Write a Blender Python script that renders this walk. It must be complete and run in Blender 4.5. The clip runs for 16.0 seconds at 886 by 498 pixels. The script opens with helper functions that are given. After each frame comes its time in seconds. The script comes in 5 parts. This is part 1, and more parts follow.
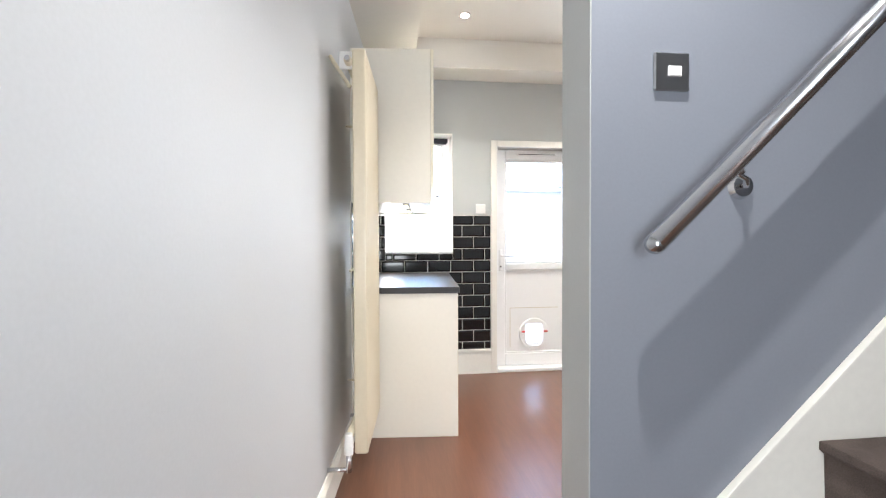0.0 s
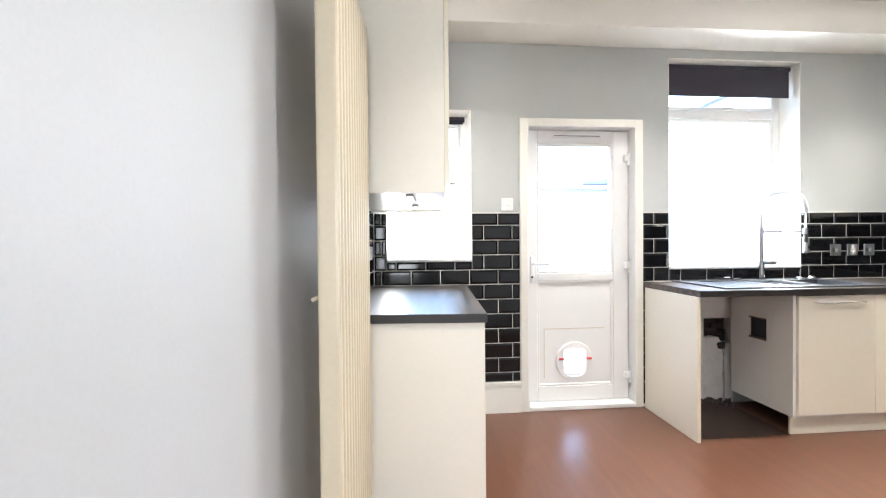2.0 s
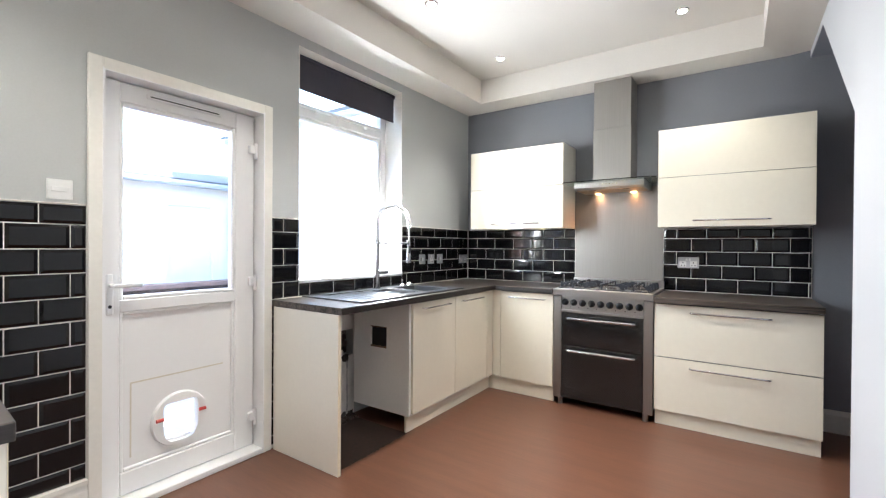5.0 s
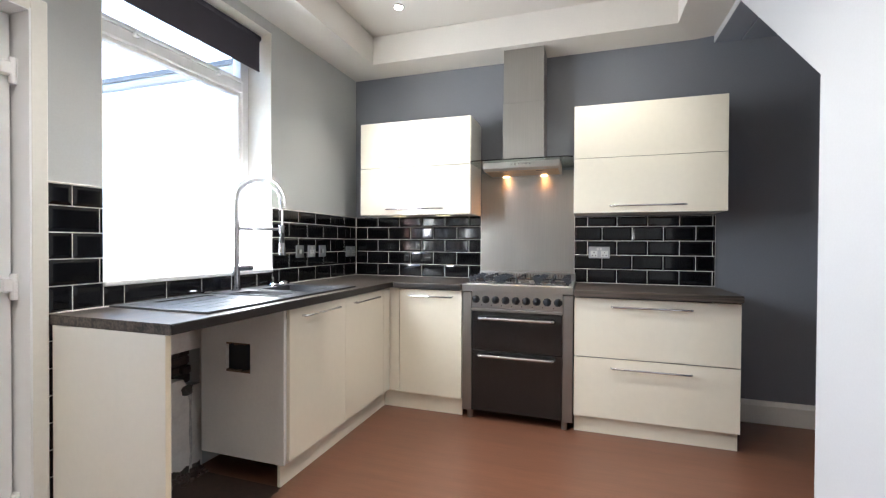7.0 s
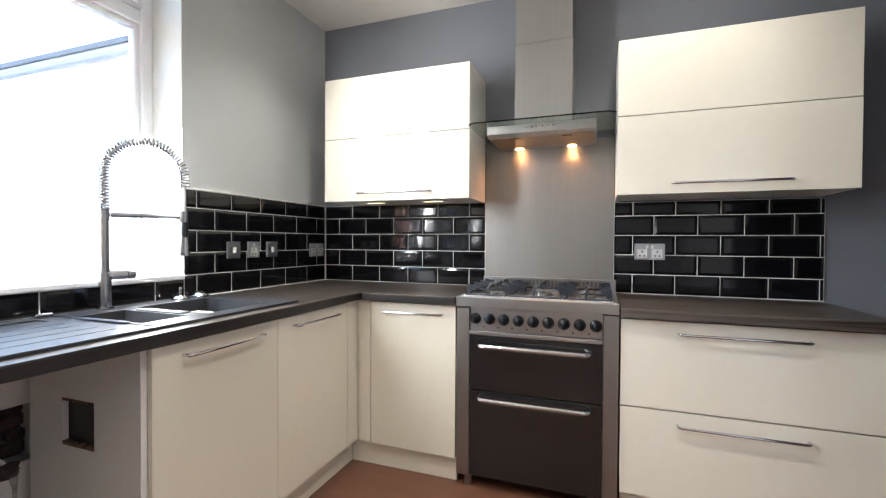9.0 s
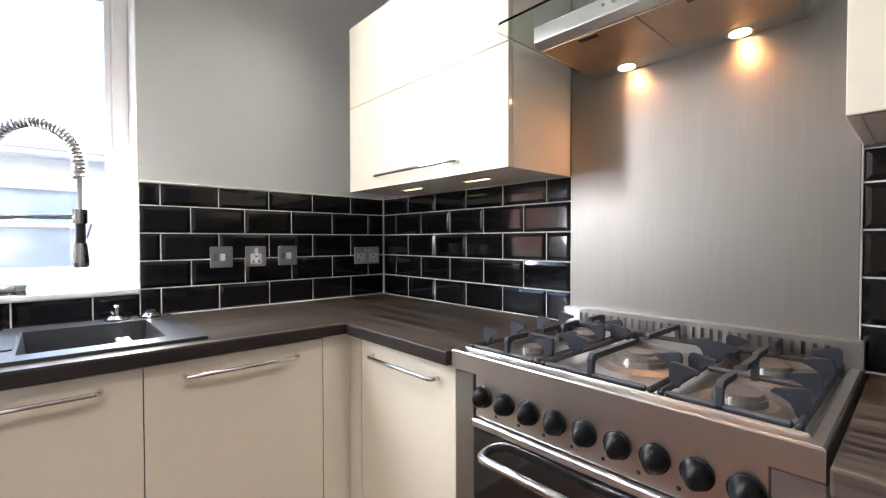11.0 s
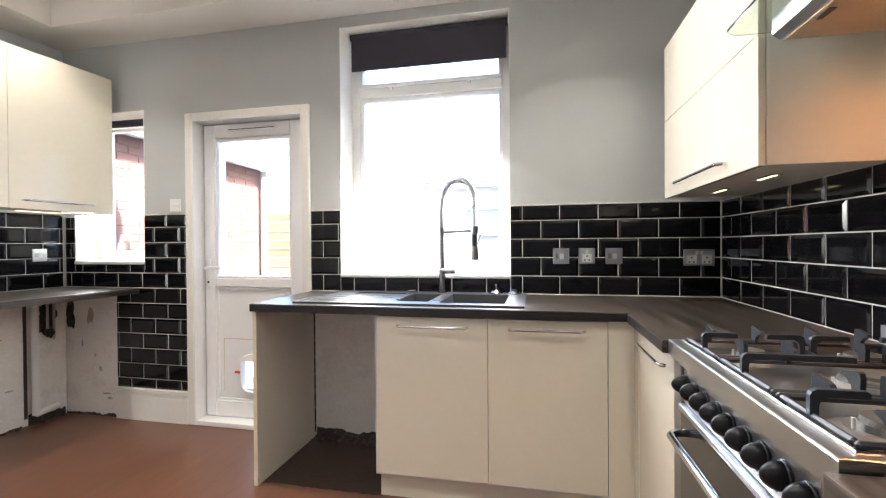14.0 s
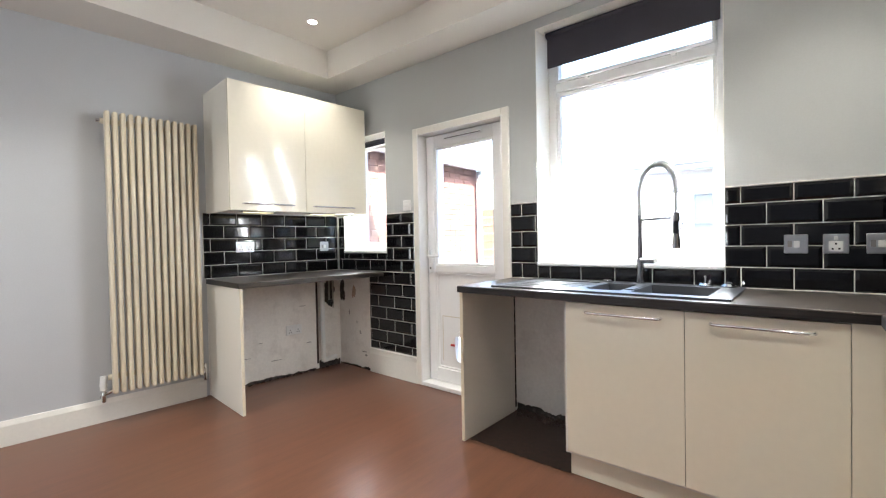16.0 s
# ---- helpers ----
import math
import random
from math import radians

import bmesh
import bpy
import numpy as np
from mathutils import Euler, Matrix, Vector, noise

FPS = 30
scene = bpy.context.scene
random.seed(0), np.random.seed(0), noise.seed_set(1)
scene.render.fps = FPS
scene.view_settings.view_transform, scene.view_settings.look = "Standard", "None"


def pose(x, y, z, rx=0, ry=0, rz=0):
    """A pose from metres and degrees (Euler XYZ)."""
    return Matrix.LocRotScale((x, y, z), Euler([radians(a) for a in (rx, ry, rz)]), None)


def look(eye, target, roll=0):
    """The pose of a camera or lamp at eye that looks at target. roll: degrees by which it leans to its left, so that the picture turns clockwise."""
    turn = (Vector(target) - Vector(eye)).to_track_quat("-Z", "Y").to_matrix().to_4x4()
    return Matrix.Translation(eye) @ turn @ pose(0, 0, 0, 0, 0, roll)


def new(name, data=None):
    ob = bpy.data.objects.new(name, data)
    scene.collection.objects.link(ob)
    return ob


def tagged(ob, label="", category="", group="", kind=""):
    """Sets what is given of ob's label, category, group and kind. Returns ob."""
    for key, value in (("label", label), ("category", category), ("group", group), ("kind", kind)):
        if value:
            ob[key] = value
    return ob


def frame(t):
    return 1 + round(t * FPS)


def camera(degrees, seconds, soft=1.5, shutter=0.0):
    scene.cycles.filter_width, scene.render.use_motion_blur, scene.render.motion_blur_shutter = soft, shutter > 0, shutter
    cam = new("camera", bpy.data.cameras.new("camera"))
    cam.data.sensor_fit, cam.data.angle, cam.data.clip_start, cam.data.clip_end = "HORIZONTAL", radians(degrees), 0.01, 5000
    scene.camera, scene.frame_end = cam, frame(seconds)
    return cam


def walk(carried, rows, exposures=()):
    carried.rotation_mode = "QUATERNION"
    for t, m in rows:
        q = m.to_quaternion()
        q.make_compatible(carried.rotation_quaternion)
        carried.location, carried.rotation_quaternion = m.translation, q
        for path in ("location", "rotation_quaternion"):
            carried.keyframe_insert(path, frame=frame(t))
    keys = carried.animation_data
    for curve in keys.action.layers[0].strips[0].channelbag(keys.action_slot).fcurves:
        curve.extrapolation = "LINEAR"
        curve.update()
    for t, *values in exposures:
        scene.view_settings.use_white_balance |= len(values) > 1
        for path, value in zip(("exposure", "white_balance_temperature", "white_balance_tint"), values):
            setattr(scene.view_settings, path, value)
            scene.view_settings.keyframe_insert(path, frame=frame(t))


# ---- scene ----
cam = camera(91.0, 16.0, 1.2)
EXPOSURES = [(0, 4.2, 6300, 10), (2.5, 4.25, 6200, 10), (3.5, 4.05, 6150, 10), (5, 3.78, 6200, 10), (8.5, 3.58, 6250, 11), (11, 3.55, 6450, 14), (13, 3.62, 6550, 12), (14.5, 3.6, 6600, 12), (16, 3.65, 6350, 10)]
PATH = [
    (0, (0.382, 0.316, 1.182), (0.608, 2.303, 1.144), -0.2),
    (0.5, (0.407, 0.483, 1.181), (0.615, 2.472, 1.146), -0.2),
    (1, (0.426, 0.688, 1.185), (0.603, 2.68, 1.154), -0.7),
    (1.5, (0.424, 0.894, 1.187), (0.6, 2.886, 1.161), -0.2),
    (2, (0.438, 1.113, 1.2), (0.611, 3.106, 1.171), -0.5),
    (2.5, (0.445, 1.288, 1.211), (0.667, 3.275, 1.19), -0.4),
    (3, (0.469, 1.457, 1.22), (1.12, 3.348, 1.206), 0.0),
    (3.5, (0.49, 1.602, 1.234), (1.525, 3.314, 1.228), 0.0),
    (4, (0.5, 1.694, 1.244), (1.827, 3.191, 1.238), 0.1),
    (4.5, (0.511, 1.735, 1.243), (2.033, 3.033, 1.232), 0.3),
    (5, (0.551, 1.774, 1.238), (2.204, 2.9, 1.225), 0.4),
    (5.2, (0.578, 1.802, 1.236), (2.271, 2.866, 1.221), 0.4),
    (7.3, (1.164, 2.257, 1.172), (3.068, 2.869, 1.149), 0.3),
    (7.5, (1.238, 2.294, 1.17), (3.14, 2.914, 1.145), 0.2),
    (8, (1.447, 2.358, 1.168), (3.345, 2.985, 1.128), 0.0),
    (8.5, (1.67, 2.374, 1.167), (3.567, 3.006, 1.128), 0.0),
    (8.7, (1.766, 2.367, 1.166), (3.661, 3.007, 1.13), 0.1),
    (10.8, (3.035, 2.191, 1.183), (4.462, 3.591, 1.144), 0.2),
    (11, (3.136, 2.186, 1.186), (4.475, 3.671, 1.147), -0.1),
    (11.5, (3.31, 2.188, 1.198), (4.405, 3.862, 1.168), -0.1),
    (12, (3.421, 2.135, 1.206), (4.175, 3.988, 1.18), -0.1),
    (12.5, (3.443, 2.023, 1.202), (3.872, 3.977, 1.176), -0.0),
    (13, (3.432, 1.86, 1.199), (3.563, 3.856, 1.175), -0.2),
    (13.5, (3.445, 1.731, 1.198), (3.336, 3.728, 1.175), -0.3),
    (14, (3.517, 1.631, 1.185), (3.101, 3.587, 1.167), -0.4),
    (14.5, (3.605, 1.569, 1.176), (2.875, 3.431, 1.154), -0.6),
    (15, (3.669, 1.548, 1.18), (2.638, 3.261, 1.143), -1.0),
    (15.5, (3.694, 1.548, 1.172), (2.496, 3.149, 1.129), -1.1),
    (16, (3.701, 1.548, 1.167), (2.413, 3.078, 1.128), -1.1),
]
walk(cam, [(t, look(eye, target, roll)) for t, eye, target, roll in PATH], EXPOSURES)

# ---- world and lights ----
world = bpy.data.worlds.new("sky")
scene.world = world
world.use_nodes = True
wn = world.node_tree
sky = wn.nodes.new("ShaderNodeTexSky")
sky.sky_type, sky.sun_disc = "NISHITA", False
sky.sun_elevation, sky.sun_rotation = radians(42), radians(108)
sky.dust_density = 1.6
wn.nodes["Background"].inputs[1].default_value = 0.15
wn.links.new(sky.outputs[0], wn.nodes["Background"].inputs[0])


def lamp(name, kind, m, energy, color=(1, 1, 1), size=None, size_y=None, spot=None, radius=None, blend=0.5):
    data = bpy.data.lights.new(name, kind)
    data.energy, data.color = energy, color
    if kind == "AREA":
        data.shape, data.size, data.size_y = "RECTANGLE", size, size_y
    if kind == "SPOT":
        data.spot_size, data.spot_blend = radians(spot), blend
    if radius is not None and kind in ("SPOT", "POINT"):
        data.shadow_soft_size = radius
    ob = new(name, data)
    ob.matrix_basis = m
    return ob


sun = lamp("sun", "SUN", pose(0, 0, 8, 48, 0, 72), 3.4, (1, 0.95, 0.88))
sun.data.angle = radians(0.5)
# lamp strips added at the sides of the window openings, boosting the room's daylight
lamp("window_daylight_left", "AREA", pose(2.384, 4.142, 1.66, 72, 0, -168), 3.3, (0.96, 0.98, 1), 0.066, 1.22)
lamp("window_daylight_right", "AREA", pose(3.339, 4.142, 1.66, 72, 0, 168), 3.3, (0.96, 0.98, 1), 0.066, 1.22)
lamp("small_window_daylight", "AREA", pose(0.349, 4.142, 1.58, 76, 0, -168), 0.9, (0.96, 0.98, 1), 0.066, 0.88)
# fill added behind the camera for an unseen front door, and the hall downlight
lamp("hall_fill_light", "AREA", pose(0.25, -2.12, 1.3, 90, 0, 0), 3.4, (0.95, 0.98, 1), 0.75, 1.6)
lamp("hall_lamp_light", "SPOT", look((0.76, 0.84, 2.56), (0.76, 0.85, 0)), 6.0, (1, 0.97, 0.93), spot=130, radius=0.015, blend=0.9)


# ---- helpers for meshes ----
def thing(name, label, category, base=(0, 0, 0), at=Matrix(), group="", kind=""):
    ob = new(name)
    ob.empty_display_size = 0.05
    ob.matrix_basis = at @ Matrix.Translation(base)
    ob["base"] = base
    return tagged(ob, label, category, group, kind)


def mesh_of(name, bm, material, smooth=False):
    me = bpy.data.meshes.new(name)
    bmesh.ops.recalc_face_normals(bm, faces=bm.faces)
    bm.to_mesh(me)
    bm.free()
    for m in material if isinstance(material, (list, tuple)) else [material]:
        me.materials.append(m)
    me.polygons.foreach_set("use_smooth", [smooth] * len(me.polygons))
    return me


def part(name, bm, material, parent, label="", smooth=False):
    """One mesh under a thing (in the thing's own frame) or under a part."""
    ob = new(name, mesh_of(name, bm, material, smooth))
    ob.parent = parent
    if "base" in parent:
        ob.matrix_parent_inverse = Matrix.Translation(-Vector(parent["base"]))
    return tagged(ob, label)


def setting(name, bm, material, label, category, at=Matrix(), smooth=False):
    ob = new(name, mesh_of(name, bm, material, smooth))
    ob.matrix_basis = at
    return tagged(ob, label, category, kind="structure")


def box(bm, x0, x1, y0, y1, z0, z1, bevel=0.0, seg=1):
    m = Matrix.Translation(((x0 + x1) / 2, (y0 + y1) / 2, (z0 + z1) / 2)) @ Matrix.Diagonal((abs(x1 - x0), abs(y1 - y0), abs(z1 - z0), 1))
    vs = bmesh.ops.create_cube(bm, size=1, matrix=m)["verts"]
    if bevel:
        es = list({e for v in vs for e in v.link_edges})
        bmesh.ops.bevel(bm, geom=es, offset=bevel, segments=seg, affect="EDGES", profile=0.6)
    return bm


def B(*a, **k):
    return box(bmesh.new(), *a, **k)


def rod(bm, p0, p1, r, seg=12, r2=None):
    p0, p1 = Vector(p0), Vector(p1)
    d = p1 - p0
    m = Matrix.Translation((p0 + p1) / 2) @ d.to_track_quat("Z", "Y").to_matrix().to_4x4()
    bmesh.ops.create_cone(bm, cap_ends=True, segments=seg, radius1=r, radius2=r if r2 is None else r2, depth=d.length, matrix=m)
    return bm


def tube(bm, pts, r, seg=8, caps=True):
    """A round bar swept along a line of points."""
    pts = [Vector(p) for p in pts]
    rings, up = [], None
    for i, p in enumerate(pts):
        d = (pts[min(i + 1, len(pts) - 1)] - pts[max(i - 1, 0)]).normalized()
        if up is None:
            up = d.orthogonal().normalized()
        up = (up - d * up.dot(d)).normalized()
        side = d.cross(up)
        rings.append([bm.verts.new(p + r * (math.cos(2 * math.pi * k / seg) * up + math.sin(2 * math.pi * k / seg) * side)) for k in range(seg)])
    for a, b in zip(rings, rings[1:]):
        for k in range(seg):
            bm.faces.new((a[k], a[(k + 1) % seg], b[(k + 1) % seg], b[k]))
    if caps:
        bm.faces.new(rings[0][::-1])
        bm.faces.new(rings[-1])
    return bm


def prism(bm, pts, axis, a0, a1, bevel=0.0):
    """A polygon of two coordinates, drawn out along the third axis."""
    def put(p, a):
        return {"x": (a, p[0], p[1]), "y": (p[0], a, p[1]), "z": (p[0], p[1], a)}[axis]
    lo = [bm.verts.new(put(p, a0)) for p in pts]
    hi = [bm.verts.new(put(p, a1)) for p in pts]
    n = len(pts)
    bm.faces.new(lo[::-1])
    bm.faces.new(hi)
    for i in range(n):
        bm.faces.new((lo[i], lo[(i + 1) % n], hi[(i + 1) % n], hi[i]))
    if bevel:
        es = list({e for v in lo + hi for e in v.link_edges})
        bmesh.ops.bevel(bm, geom=es, offset=bevel, segments=2, affect="EDGES", profile=0.6)
    return bm


def pierced(bm, axis, u0, u1, z0, z1, d0, d1, holes):
    """A wall slab with rectangular openings through it; holes as (u0, u1, z0, z1)."""
    holes = [(max(h[0], u0), min(h[1], u1), max(h[2], z0), min(h[3], z1)) for h in holes]
    us = sorted({u0, u1, *[h[i] for h in holes for i in (0, 1)]})
    zs = sorted({z0, z1, *[h[i] for h in holes for i in (2, 3)]})
    solid = {}
    for i in range(len(us) - 1):
        for j in range(len(zs) - 1):
            u, z = (us[i] + us[i + 1]) / 2, (zs[j] + zs[j + 1]) / 2
            solid[i, j] = not any(h[0] < u < h[1] and h[2] < z < h[3] for h in holes)
    seen = {}

    def v(i, j, d):
        key = (i, j, d)
        if key not in seen:
            seen[key] = bm.verts.new((us[i], d, zs[j]) if axis == "y" else (d, us[i], zs[j]))
        return seen[key]
    for (i, j), full in solid.items():
        if not full:
            continue
        for d in (d0, d1):
            bm.faces.new((v(i, j, d), v(i + 1, j, d), v(i + 1, j + 1, d), v(i, j + 1, d)))
        for di, dj, a, b in ((-1, 0, (i, j), (i, j + 1)), (1, 0, (i + 1, j), (i + 1, j + 1)), (0, -1, (i, j), (i + 1, j)), (0, 1, (i, j + 1), (i + 1, j + 1))):
            if not solid.get((i + di, j + dj), False):
                bm.faces.new((v(*a, d0), v(*b, d0), v(*b, d1), v(*a, d1)))
    return bm


def slab(bm, x0, x1, y0, y1, z0, z1, hole):
    """A level slab with one rectangular cut-out (x0, x1, y0, y1)."""
    xs, ys = [x0, hole[0], hole[1], x1], [y0, hole[2], hole[3], y1]
    v = {(i, j, z): bm.verts.new((xs[i], ys[j], z)) for i in range(4) for j in range(4) for z in (z0, z1)}
    for i in range(3):
        for j in range(3):
            if (i, j) == (1, 1):
                continue
            for z in (z0, z1):
                bm.faces.new((v[i, j, z], v[i + 1, j, z], v[i + 1, j + 1, z], v[i, j + 1, z]))
    loop = [(0, 0), (1, 0), (2, 0), (3, 0), (3, 1), (3, 2), (3, 3), (2, 3), (1, 3), (0, 3), (0, 2), (0, 1)]
    inner = [(1, 1), (2, 1), (2, 2), (1, 2)]
    for ring in (loop, inner):
        for a, b in zip(ring, ring[1:] + ring[:1]):
            bm.faces.new((v[*a, z0], v[*b, z0], v[*b, z1], v[*a, z1]))
    return bm


# ---- materials ----
def material(name, color, rough=0.5, metal=0.0, vary=0.06, scale=3.0, grain=60.0, bump=0.0, stretch=(1, 1, 1), rough_vary=0.08, dark=None, spec=0.5, coat=0.0, piece=0.0, stain=0.0, stain_color=(0.1, 0.08, 0.06), stain_scale=4.0, spread=0.2):
    """A surface with broad unevenness, fine grain and light relief, at real-world size."""
    ma = bpy.data.materials.new(name)
    ma.use_nodes = True
    nt = ma.node_tree
    n, l = nt.nodes, nt.links
    bsdf = n["Principled BSDF"]
    co = n.new("ShaderNodeTexCoord")
    mp = n.new("ShaderNodeMapping")
    mp.inputs["Scale"].default_value = stretch
    l.new(co.outputs["Object"], mp.inputs[0])
    broad = n.new("ShaderNodeTexNoise")
    broad.inputs["Scale"].default_value, broad.inputs["Detail"].default_value = scale, 3
    l.new(mp.outputs[0], broad.inputs["Vector"])
    fine = n.new("ShaderNodeTexNoise")
    fine.inputs["Scale"].default_value, fine.inputs["Detail"].default_value = grain, 4
    l.new(mp.outputs[0], fine.inputs["Vector"])
    mix = n.new("ShaderNodeMath")
    mix.operation = "MULTIPLY_ADD"
    l.new(fine.outputs["Fac"], mix.inputs[0])
    mix.inputs[1].default_value = 0.5
    half = n.new("ShaderNodeMath")
    half.operation = "MULTIPLY"
    half.inputs[1].default_value = 0.5
    l.new(broad.outputs["Fac"], half.inputs[0])
    l.new(half.outputs[0], mix.inputs[2])
    ramp = n.new("ShaderNodeValToRGB")
    c = Vector(color)
    lo = Vector(dark) if dark else c * (1 - 2 * vary)
    hi = c * (1 + 2 * vary)
    ramp.color_ramp.elements[0].position, ramp.color_ramp.elements[1].position = 0.5 - spread, 0.5 + spread
    ramp.color_ramp.elements[0].color = (*[max(0, x) for x in lo], 1)
    ramp.color_ramp.elements[1].color = (*[min(1, x) for x in hi], 1)
    l.new(mix.outputs[0], ramp.inputs[0])
    out = ramp.outputs[0]
    if piece:
        info = n.new("ShaderNodeObjectInfo")
        mr = n.new("ShaderNodeMapRange")
        mr.inputs[3].default_value, mr.inputs[4].default_value = 1 - piece, 1 + piece
        l.new(info.outputs["Random"], mr.inputs[0])
        mul = n.new("ShaderNodeVectorMath")
        mul.operation = "SCALE"
        l.new(out, mul.inputs[0])
        l.new(mr.outputs[0], mul.inputs["Scale"])
        out = mul.outputs[0]
    if stain:
        sn = n.new("ShaderNodeTexNoise")
        sn.inputs["Scale"].default_value, sn.inputs["Detail"].default_value, sn.inputs["Roughness"].default_value = stain_scale, 8, 0.65
        l.new(co.outputs["Object"], sn.inputs["Vector"])
        sr = n.new("ShaderNodeMapRange")
        sr.inputs[1].default_value, sr.inputs[2].default_value, sr.inputs[4].default_value = 0.52, 0.72, stain
        l.new(sn.outputs["Fac"], sr.inputs[0])
        mx = n.new("ShaderNodeMix")
        mx.data_type = "RGBA"
        l.new(sr.outputs[0], mx.inputs[0])
        l.new(out, mx.inputs[6])
        mx.inputs[7].default_value = (*stain_color, 1)
        out = mx.outputs[2]
    l.new(out, bsdf.inputs["Base Color"])
    rr = n.new("ShaderNodeMapRange")
    rr.inputs[3].default_value, rr.inputs[4].default_value = max(0.02, rough - rough_vary), min(1, rough + rough_vary)
    l.new(mix.outputs[0], rr.inputs[0])
    l.new(rr.outputs[0], bsdf.inputs["Roughness"])
    bsdf.inputs["Metallic"].default_value = metal
    bsdf.inputs["Specular IOR Level"].default_value = spec
    bsdf.inputs["Coat Weight"].default_value = coat
    bsdf.inputs["Coat Roughness"].default_value = 0.06
    if bump:
        bp = n.new("ShaderNodeBump")
        bp.inputs["Strength"].default_value, bp.inputs["Distance"].default_value = bump, 0.004
        l.new(mix.outputs[0], bp.inputs["Height"])
        l.new(bp.outputs[0], bsdf.inputs["Normal"])
    return ma


PAINT = material("grey_wall_paint", (0.47, 0.485, 0.475), 0.6, vary=0.02, scale=1.2, grain=120, bump=0.08, stain=0.10, stain_color=(0.36, 0.37, 0.36), stain_scale=1.6)
PAINT_L = material("pale_grey_wall_paint", (0.53, 0.54, 0.555), 0.55, vary=0.02, scale=1.0, grain=120, bump=0.08, stain=0.10, stain_color=(0.42, 0.44, 0.45), stain_scale=1.4)
PAINT_D = material("slate_grey_wall_paint", (0.190, 0.199, 0.222), 0.6, vary=0.03, scale=1.2, grain=120, bump=0.08)
PAINT_S = material("blue_grey_wall_paint", (0.245, 0.262, 0.302), 0.55, vary=0.02, scale=1.1, grain=120, bump=0.1, stain=0.12, stain_color=(0.205, 0.222, 0.262), stain_scale=2.0)
CEIL = material("cream_ceiling_paint", (0.67, 0.64, 0.59), 0.7, vary=0.015, scale=1.0, grain=90, bump=0.06)
GLOSSW = material("white_gloss_paint", (0.80, 0.78, 0.72), 0.35, vary=0.02, scale=3, grain=50, bump=0.05, stain=0.08, stain_color=(0.6, 0.55, 0.45))
UPVC = material("white_upvc", (0.86, 0.86, 0.855), 0.42, vary=0.006, scale=2, grain=40, rough_vary=0.02)
CREAM = material("cream_gloss_laminate", (0.79, 0.738, 0.61), 0.12, vary=0.012, scale=1.5, grain=30, rough_vary=0.03, coat=0.6)
SATIN = material("cream_satin_side_panel", (0.78, 0.745, 0.66), 0.34, vary=0.012, scale=1.5, grain=40, rough_vary=0.04)
EDGING = material("yellowed_edge_strip", (0.76, 0.68, 0.52), 0.35, vary=0.03, scale=5, grain=50)
CARCASS = material("white_melamine", (0.74, 0.73, 0.69), 0.4, vary=0.02, scale=2, grain=60)
RADP = material("cream_radiator_enamel", (0.64, 0.565, 0.425), 0.3, vary=0.02, scale=2, grain=60)
PLASTER = material("dirty_white_plaster", (0.82, 0.79, 0.74), 0.85, vary=0.04, scale=2.5, grain=50, bump=0.3, stain=0.25, stain_color=(0.30, 0.24, 0.19), stain_scale=6.0)
FLOOR = material("red_brown_wood_floor", (0.138, 0.061, 0.036), 0.3, vary=0.10, scale=2.0, grain=14, stretch=(9, 0.5, 1), bump=0.02, rough_vary=0.06, stain=0.18, stain_color=(0.11, 0.052, 0.035), stain_scale=2.0)
WORKTOP = material("dark_woodgrain_laminate", (0.052, 0.041, 0.033), 0.36, vary=0.45, scale=1.6, grain=6, stretch=(0.4, 15, 15), bump=0.05, rough_vary=0.16, dark=(0.006, 0.005, 0.004), spread=0.09)
WORKTOP_Y = material("dark_woodgrain_laminate_cross", (0.052, 0.041, 0.033), 0.36, vary=0.45, scale=1.6, grain=6, stretch=(15, 0.4, 15), bump=0.05, rough_vary=0.16, dark=(0.006, 0.005, 0.004), spread=0.09)
WORKTOP_E = material("dark_laminate_edge", (0.016, 0.013, 0.012), 0.42, vary=0.4, scale=2, grain=8, stretch=(0.6, 0.6, 40), rough_vary=0.05)
TILE = material("black_glazed_tile", (0.005, 0.005, 0.006), 0.08, vary=0.1, scale=2, grain=20, rough_vary=0.04, spec=0.4, piece=0.3)
GROUT = material("cream_grout", (0.74, 0.72, 0.66), 0.85, vary=0.08, scale=6, grain=90, bump=0.2)
STEEL = material("brushed_stainless_steel", (0.315, 0.302, 0.283), 0.44, 1.0, vary=0.035, scale=1.0, grain=30, stretch=(5, 5, 0.15), rough_vary=0.05, stain=0.25, stain_color=(0.40, 0.385, 0.365), stain_scale=2.5)
STEEL_H = material("brushed_steel_across", (0.52, 0.515, 0.51), 0.30, 1.0, vary=0.015, scale=3, grain=60, stretch=(8, 0.8, 8), rough_vary=0.025)
CHROME = material("polished_chrome", (0.72, 0.72, 0.73), 0.09, 1.0, vary=0.02, scale=4, grain=30, rough_vary=0.04)
TAPM = material("tap_chrome", (0.40, 0.40, 0.41), 0.14, 1.0, vary=0.03, scale=4, grain=30, rough_vary=0.04)
RAILM = material("satin_steel_tube", (0.52, 0.53, 0.55), 0.2, 1.0, vary=0.04, scale=3, grain=40, rough_vary=0.05)
PLATEM = material("brushed_steel_plate", (0.54, 0.55, 0.565), 0.30, 1.0, vary=0.015, scale=5, grain=40, rough_vary=0.02)
IRON = material("black_cast_iron", (0.022, 0.026, 0.034), 0.42, vary=0.2, scale=8, grain=120, bump=0.2)
CAPM = material("dull_burner_enamel", (0.085, 0.078, 0.07), 0.5, vary=0.15, scale=20, grain=120, bump=0.15)
